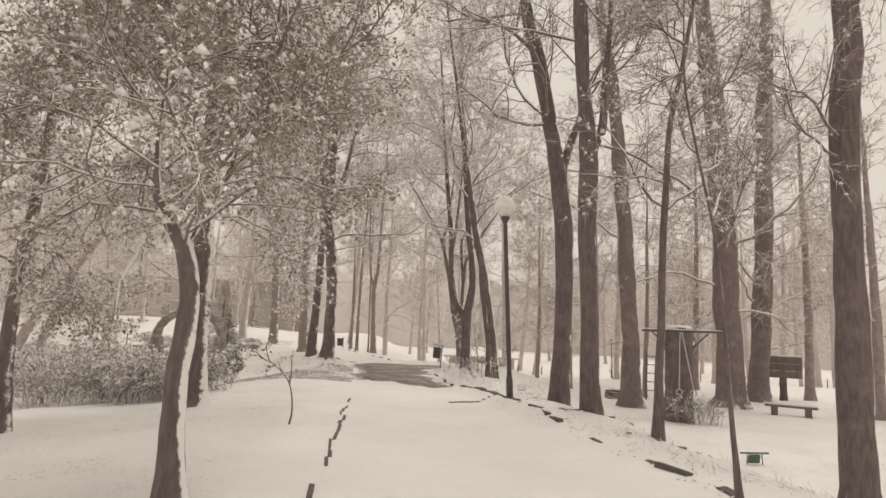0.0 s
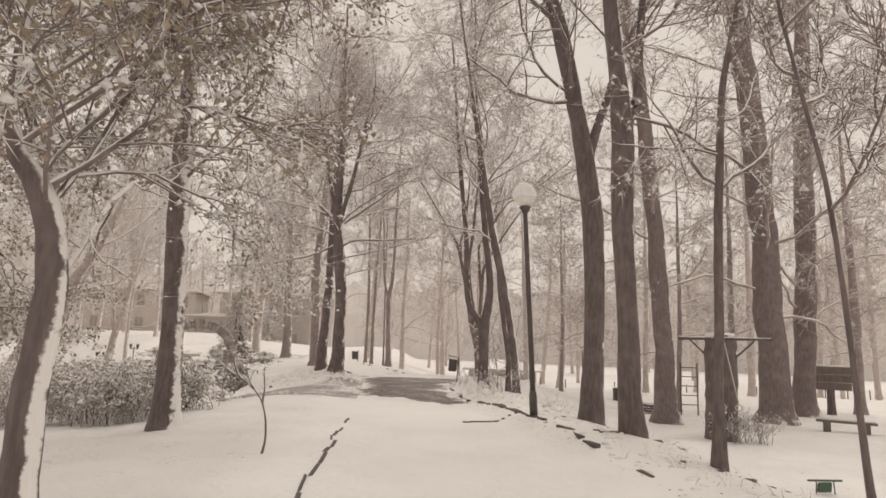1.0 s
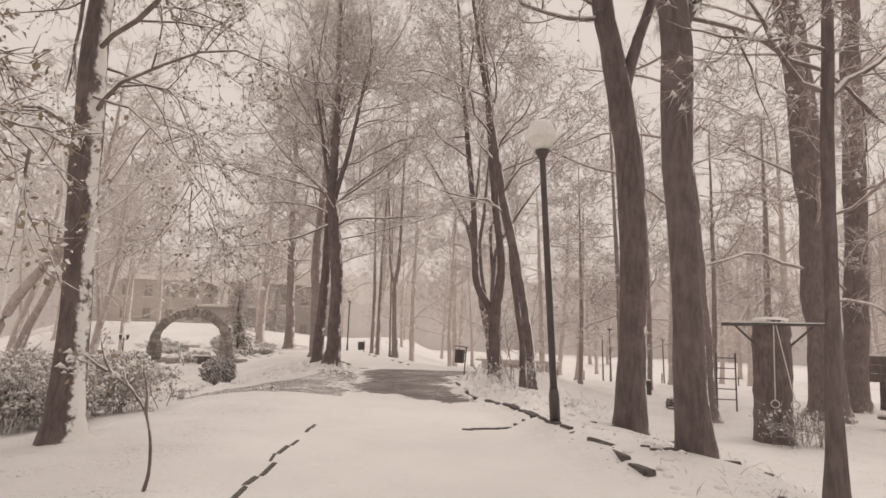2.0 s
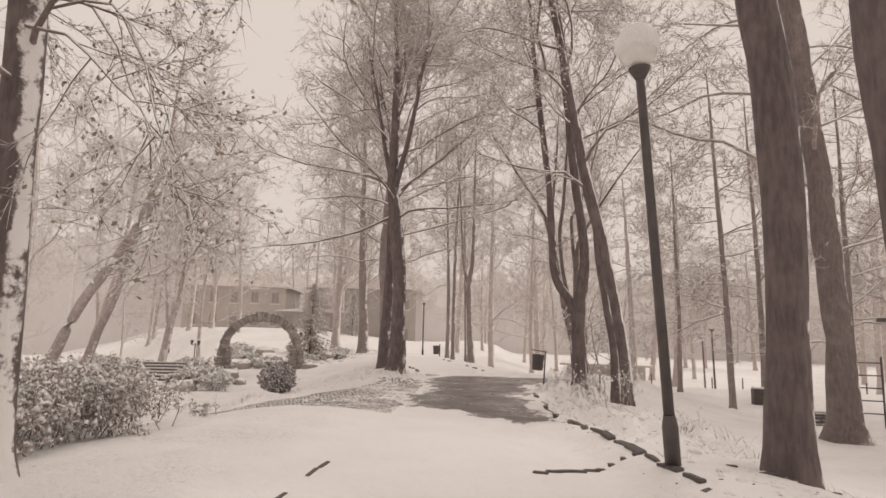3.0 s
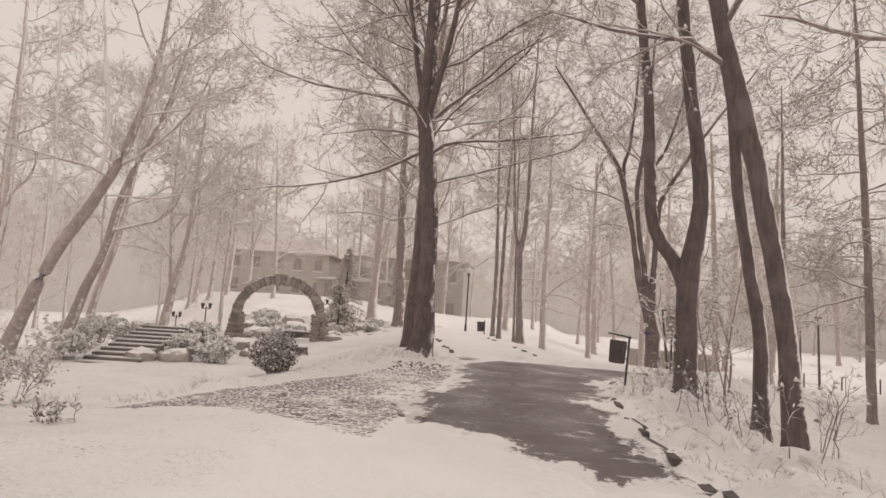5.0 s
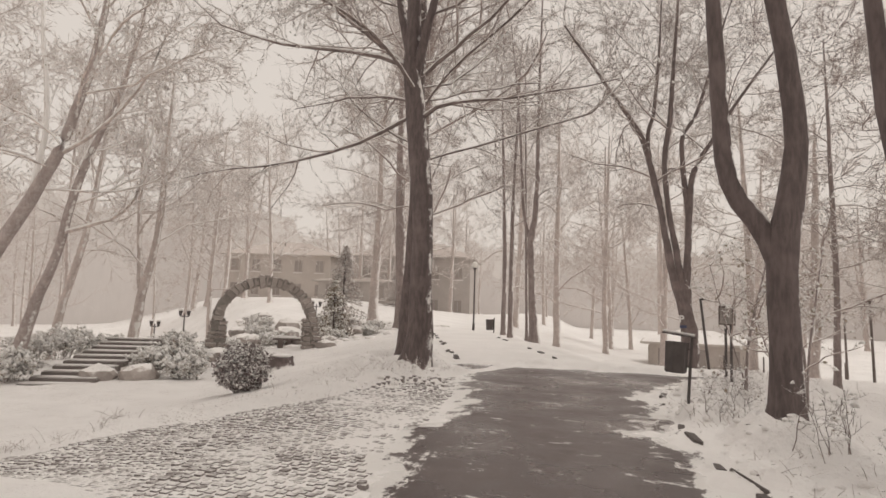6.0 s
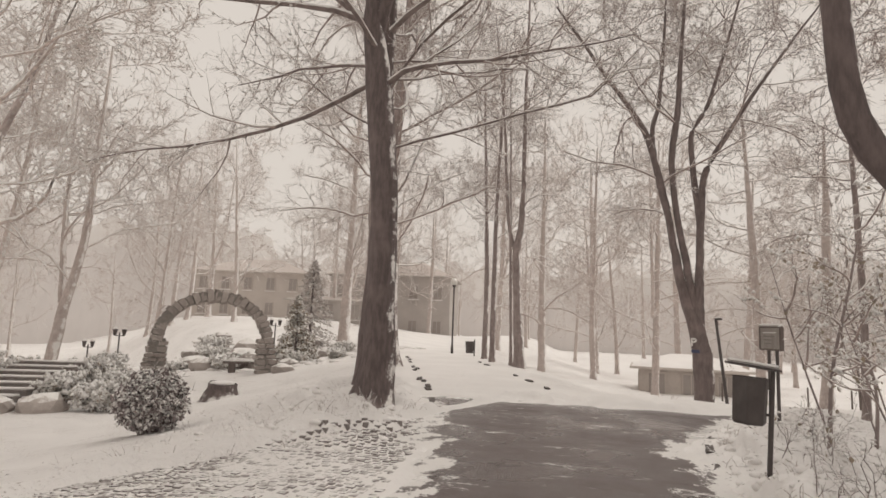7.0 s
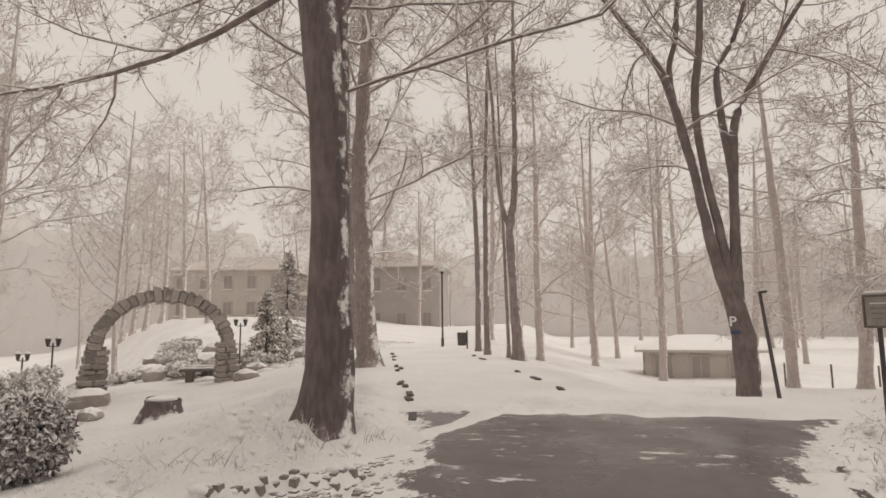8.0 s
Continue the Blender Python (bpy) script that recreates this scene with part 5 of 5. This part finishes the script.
wood_pile(8.9, 30.9)
for x, y in ((9.7, 50.5), (9.2, 45.8), (14.5, 52)):
    ob = thing("lamp_pole", x, y, float(surface(x, y)) - .1, "thin distant lamp pole on the meadow", "lamp post", "far lamp poles")
    part("pole", rod(bmesh.new(), (0, 0, 0), (-.08, 0, 3.4), .06, .045, 8), wood_mat, ob)
    part("head", box(bmesh.new(), .3, .12, .08, -.08, 0, 3.44, bevel=.02), wood_mat, ob)
meadow_bin = thing("litter_bin", 8.8, 36.6, float(surface(8.8, 36.6)) - .05, "square dark litter bin on the meadow", "bin")
part("bucket", box(bmesh.new(), .55, .5, .7, 0, 0, .38, bevel=.03), metal_dark, meadow_bin)
part("snow_cap", box(bmesh.new(), .56, .5, .06, 0, 0, .75, bevel=.025), snow_mat, meadow_bin, smooth=True)


def post_board(x, y):
    ob = thing("notice_board", x, y, float(surface(x, y)) - .1, "brown wooden board on a thick post", "sign", rz=-20)
    part("post", lathe(bmesh.new(), [(.22, 0), (.18, .5), (.16, 2.4)], 10), bark_mat, ob, smooth=True)
    for k in range(3):
        part("plank", box(bmesh.new(), 1.7, .06, .36, 0, -.2, 1.45 + .37 * k, bevel=.006), wood_mat, ob)
    part("snow_cap", box(bmesh.new(), 1.7, .1, .06, 0, -.2, 2.43, bevel=.025), snow_mat, ob, smooth=True)


post_board(18.0, 33.0)

# ---- stump, boulders, steps, spruce by the arch ----
stump = thing("tree_stump", -12.35, 35.2, float(surface(-12.35, 35.2)) - .1, "low dark tree stump in the snow", "tree stump")
line = spline([(0, 0, 0), (0, 0, .3), (.03, 0, .55)], 8)
part("stump_body", mesh_np("stump_body", *bole(line, np.linspace(.4, .36, len(line)), .5, np.random.default_rng(3), 16, .06)), bark_mat, stump)
part("snow_cap", lathe(bmesh.new(), [(.36, .52), (.34, .58), (.2, .61), (.02, .62)], 14), snow_mat, stump, smooth=True)


def boulder(x, y, s, seed):
    rate = np.random.default_rng(seed)
    bm = bmesh.new()
    bmesh.ops.create_icosphere(bm, subdivisions=2, radius=1.0)
    for v in bm.verts:
        v.co *= 1 + .22 * noise.noise(v.co * 1.6 + Vector((seed, 0, 0)))
        v.co.x *= s * 1.25
        v.co.y *= s
        v.co.z *= s * .8
    ob = part("boulder", bm, stone_mat)
    ob.matrix_world = pose(x, y, float(surface(x, y)) + s * .2, 0, 0, rate.uniform(0, 360))
    tagged(ob, "rough grey boulder with a snow cap", "boulder", "boulders along the steps")


for k, (x, y, s) in enumerate([(-16.4, 31.4, .45), (-15.6, 32.2, .5), (-17.0, 34.6, .5), (-16.5, 37.2, .55), (-18.3, 36.9, .45), (-14.9, 35.7, .3), (-20.4, 37.6, .5), (-17.6, 37.7, .4), (-13.3, 40.4, .35), (-18.4, 42.5, .6), (-17.0, 44.2, .7), (-19.8, 43.8, .6), (-16.0, 45.6, .6), (-18.6, 46.0, .8), (-14.6, 43.2, .4), (-21.0, 41.6, .5), (-20.5, 46.5, .5), (-22.6, 45.2, .45), (-17.6, 49.5, .6), (-21.2, 50.4, .7), (-23.8, 48.8, .5), (-15.2, 48.2, .4), (-19.4, 48.2, .45), (-24.5, 52.5, .6), (-19.2, 55.0, .5)]):
    boulder(x, y, s, 400 + k)

steps = thing("garden_steps", -16.7, 30.2, float(land(-16.7, 30.2)) - .12, "dark stone garden steps swept with snow", "steps", rz=22)
for k in range(10):
    part("step", box(bmesh.new(), 1.9, .42, .16, 0, k * .62, .1 + k * .11, bevel=.015), step_mat, steps)
    part("snow_tread", box(bmesh.new(), 1.86, .38, .05, .02 * (-1) ** k, k * .62 + .015, .2 + k * .11, bevel=.02), snow_mat, steps, smooth=True)


def spruce(x, y, h, seed, material, label):
    """A small spruce: whorls of drooping boughs set with needles and snow."""
    rate = np.random.default_rng(seed)
    ob = thing("spruce", x, y, float(surface(x, y)) - .1, label, "spruce", "spruces")
    part("trunk", lathe(bmesh.new(), [(.09 * h / 4, 0), (.02, h)], 8), bark_mat, ob)
    boughs = []
    for z in np.arange(.25, h, .2):
        for _ in range(7):
            a, ln = rate.uniform(0, 6.28), (1 - z / h) ** .8 * h * .36 * rate.uniform(.7, 1.15) + .08
            s = np.linspace(0, 1, 5)[:, None]
            boughs.append(np.array([0, 0, z]) + s * np.array([math.cos(a) * ln, math.sin(a) * ln, -.12 * ln]) + s ** 2 * np.array([0, 0, -.15 * ln]))
    boughs = np.array(boughs)
    tagged(part("framework", mesh_np("framework", *tubes(boughs, np.full(boughs.shape[:2], .012), 3)), bark_mat, ob), kind="stuff")
    f = rate.uniform(.15, 1, (len(boughs), 46))
    i = np.minimum((f * 4).astype(int), 3)
    g = (f * 4 - i)[..., None]
    r = np.arange(len(boughs))[:, None]
    pts = (boughs[r, i] * (1 - g) + boughs[r, i + 1] * g).reshape(-1, 3) + rate.normal(size=(f.size, 3)) * .035
    tagged(part("foliage", mesh_np("foliage", *leaf_cloud(pts, .11, rate, .2), smooth=False), material, ob), kind="stuff")
    v, t = clump_cloud(pts[rate.integers(0, len(pts), len(pts) // 9)] + np.array([0, 0, .03]), .055, rate)
    tagged(part("snow_load", mesh_np("snow_load", v, None, True, t), clump_mat, ob), kind="stuff")


spruce(-15.6, 45.6, 3.3, 501, leaf_pale, "small snow-laden spruce behind the arch")
# the two farther spruces get the pale spray colour as painted haze
spruce(-18.9, 53.5, 5.6, 502, spray_far, "grey spruce near the house, paled for haze")
spruce(-22, 72, 5, 503, spray_far, "grey spruce near the house, paled for haze")


# ---- houses ----
def house(x, y, z, rz, wide, deep, high, rows, cols, wall_mat, label, roof_h, cover=roof_mat):
    ob = thing("house", x, y, z, label, "house", "houses", rz=rz)
    part("wall", box(bmesh.new(), wide, deep, high, 0, 0, high / 2), wall_mat, ob)
    bm = bmesh.new()
    o, e = .6, min(wide, deep) * .42
    pts = [(-wide / 2 - o, -deep / 2 - o, high), (wide / 2 + o, -deep / 2 - o, high), (wide / 2 + o, deep / 2 + o, high), (-wide / 2 - o, deep / 2 + o, high), (-wide / 2 + e, 0, high + roof_h), (wide / 2 - e, 0, high + roof_h)]
    vs = [bm.verts.new(p) for p in pts]
    for f in ((0, 1, 5, 4), (1, 2, 5), (2, 3, 4, 5), (3, 0, 4), (3, 2, 1, 0)):
        bm.faces.new([vs[i] for i in f])
    part("roof", bm, cover, ob, "hipped roof under snow")
    part("cornice", box(bmesh.new(), wide + 1.3, deep + 1.3, .16, 0, 0, high - .06), wall_mat, ob)
    for face in ("front", "left_side"):
        n = cols if face == "front" else max(2, cols // 2)
        span = wide if face == "front" else deep
        for r in range(rows):
            for c in range(n):
                u, h = (c + .5) / n * span - span / 2, high * (r + .52) / rows
                m = pose(u, -deep / 2, h) if face == "front" else pose(-wide / 2, -u, h, 0, 0, -90)
                win = new("window")
                win.parent, win.matrix_basis = ob, m
                part("frame", box(bmesh.new(), 1.25, .16, 1.85, 0, -.02, 0, bevel=.03), wall_mat, win)
                part("pane", box(bmesh.new(), .48, .06, 1.55, -.27, -.09, 0), window_mat, win)
                part("pane", box(bmesh.new(), .48, .06, 1.55, .27, -.09, 0), window_mat, win)
                part("sill", box(bmesh.new(), 1.4, .3, .1, 0, -.1, -.95), snow_mat, win)
    return ob


house(-48.5, 96, float(land(-48.5, 96)) - .5, 14, 15, 12, 6.6, 2, 5, plaster_mat, "pale two-storey villa with a hipped snowy roof", 2.3)
house(-29.0, 99, float(land(-29, 99)) - 2.2, 8, 16, 11, 8.9, 2, 5, plaster_grey, "grey two-storey house behind the trees", 2.4)
house(-31.5, 84, float(land(-31.5, 84)) - .3, 10, 9, 5, 2.6, 1, 3, plaster_grey, "low grey outbuilding with a flat snowy roof", .5)
house(4.6, 66, float(land(4.6, 66)) - .7, -4, 6.6, 5, 2.5, 1, 3, plaster_mat, "low pavilion with a snowy roof beyond the trees", .9, snow_mat)

# ---- fence along the far meadow ----
for k in range(16):
    x = 5 + 2.2 * k
    y = 56 + .3 * k
    ob = thing("fence_post", x, y, float(surface(x, y)) - .1, "thin fence post at the meadow's edge", "fence post", "fence posts")
    part("post", rod(bmesh.new(), (0, 0, 0), (0, 0, 1.3), .05, .045, 6), wood_mat, ob)


# ---- kerb stones and gutter stones ----
kerb = thing("kerb", 0, 0, 0, "broken row of dark kerb stones under snow", "kerb")
rate = np.random.default_rng(61)
shapes = []
for k in range(4):
    bm = box(bmesh.new(), 1, 1, 1, bevel=.06)
    for v in bm.verts:
        v.co += Vector(rate.normal(size=3) * .025)
    me = bpy.data.meshes.new("kerb_stone")
    bm.to_mesh(me)
    bm.free()
    me.materials.append(kerb_mat)
    shapes.append(me)


def lay(parent, name, x, y, z, sx, sy, sz, rz, rx=0.0, ry=0.0):
    ob = new(name, shapes[rate.integers(0, 4)])
    ob.parent = parent
    ob.matrix_basis = pose(x, y, z, rx, ry, rz) @ Matrix.Diagonal((sx, sy, sz, 1))


y = 5.0
while y < 29.6:
    ln = rate.uniform(.2, .5) if y < 19 else rate.uniform(.3, .75)
    xr = float(road_right(np.array(y + ln / 2)))
    slope = float(road_right(np.array(y + ln)) - road_right(np.array(y)))
    if rate.uniform() < (.45 if y < 11.5 else .9 if y < 19 else .85):
        lay(kerb, "kerb_stone", xr + .06 + rate.normal() * (.02 if y < 19 else .035), y + ln / 2, float(surface(xr, y + ln / 2)) - (.022 if y < 19 else .036 if y < 24 else .052) + rate.normal() * .012, ln, rate.uniform(.06, .13), .1, math.degrees(math.atan2(ln, slope)) + rate.normal() * 6, rate.normal() * 9, rate.normal() * 2)
    y += ln + rate.uniform(.02, .12)
y = 31.0
while y < 46:
    ln = rate.uniform(.3, .8)
    for xe, gap in ((float(road_left(np.array(y))) - .1, .55), (float(road_left(np.array(y))) + 3.1, .35)):
        if rate.uniform() < gap:
            lay(kerb, "kerb_stone", xe + rate.normal() * .04, y, float(surface(xe, y)) - .015, ln, .12, .1, 110 + rate.normal() * 4, rate.normal() * 6)
    y += ln + rate.uniform(.05, .3)
gutter = thing("gutter", 0, 0, 0, "dark wet gutter stones and soil bits showing through the snow", "gutter")
y = 6.2
while y < 14.4:
    ln = rate.uniform(.25, .75)
    xl = float(road_left(np.array(y + ln / 2)))
    if rate.uniform() < .92 - .05 * max(0, y - 9):
        lay(gutter, "gutter_stone", xl + rate.normal() * .025, y + ln / 2, float(surface(xl, y + ln / 2)) - .02, .03 + .035 * rate.uniform(), ln, .06, 6 + rate.normal() * 3)
    y += ln + rate.uniform(.0, .07)
for k in range(9):
    x = .2 + .13 * k
    lay(gutter, "gutter_stone", x, 14.85 + .05 * k + rate.normal() * .02, float(surface(x, 14.9)) - .012, .16, .07 + .03 * (k > 5), .06, rate.normal() * 5)
# pieces round the tree feet stand for bare soil and debris, not gutter
for k in range(26):
    a, d = rate.uniform(0, 6.28), rate.uniform(.3, .75)
    cx, cy = ((2.63, 15.0), (2.83, 12.8), (3.63, 11.6), (6.35, 10.6))[k % 4]
    x, y = cx + d * math.cos(a) * 1.2, cy - abs(d * math.sin(a)) * .5 - .05
    lay(gutter, "gutter_stone", x, y, float(surface(x, y)) - .015, rate.uniform(.06, .2), .06, .06, rate.normal() * 20)

# ---- cobbles of the side road ----
side_road = thing("side_road", 0, 0, 0, "cobbled side road half buried in snow", "cobbles")
side_road["kind"] = "structure"
near_list, rest_v, rest_q, count = [], [], [], 0
pieces = []
row = 0
for v_ in np.arange(18.5, 32, .098):
    row += 1
    for u_ in np.arange(-11.5, -2.4, .098):
        x = u_ + (.049 if row % 2 else 0) + rate.normal() * .01 + .05 * math.sin(v_ * 1.7)
        y = v_ + rate.normal() * .01 - .12 * (u_ + 3) + .06 * math.sin(u_ * 1.3 + 1) + .03 * math.sin(u_ * 3.1)
        zone = float(cobble_zone(np.array(x), np.array(y)))
        if zone < .02 or float(cobble_top(x)) - y < .3:
            continue
        sink = 1.6 * float(fbm(np.array(x * 1.4), np.array(y * 1.4), 90)) - .8 + rate.normal() * .18 - .3 * math.exp(-zone * 5) - .15 * max(0.0, -x - 8) - .25
        if sink > -.95:
            pieces.append((x, y, sink))
bm = bmesh.new()
bmesh.ops.create_cube(bm, size=1.0)
for v in bm.verts:
    if v.co.z > 0:
        v.co.x *= .74
        v.co.y *= .74
cob = bpy.data.meshes.new("cobble")
bm.to_mesh(cob)
bm.free()
cob.materials.append(cobble_mat)
cv = np.array([v.co[:] for v in cob.vertices])
cq = np.array([p.vertices[:] for p in cob.polygons])
for x, y, sink in pieces:
    z = float(surface(x, y)) - .04 + .014 * sink
    if len(near_list) < 300 and -6.2 < x < -3.0 and 21.5 < y < 26.5:
        ob = new("cobble", cob)
        ob.parent = side_road
        ob.matrix_basis = pose(x, y, z, rate.normal() * 4, rate.normal() * 4, rate.normal() * 6) @ Matrix.Diagonal((rate.uniform(.075, .096), rate.uniform(.075, .096), .1, 1))
        near_list.append(ob)
    else:
        rest_v.append(cv * np.array([rate.uniform(.075, .096), rate.uniform(.075, .096), .1]) + np.array([x, y, z]))
        rest_q.append(cq + 8 * count)
        count += 1
if count:
    tagged(part("cobbles", mesh_np("cobbles", np.concatenate(rest_v), np.concatenate(rest_q), smooth=False), cobble_mat, side_road), kind="stuff")
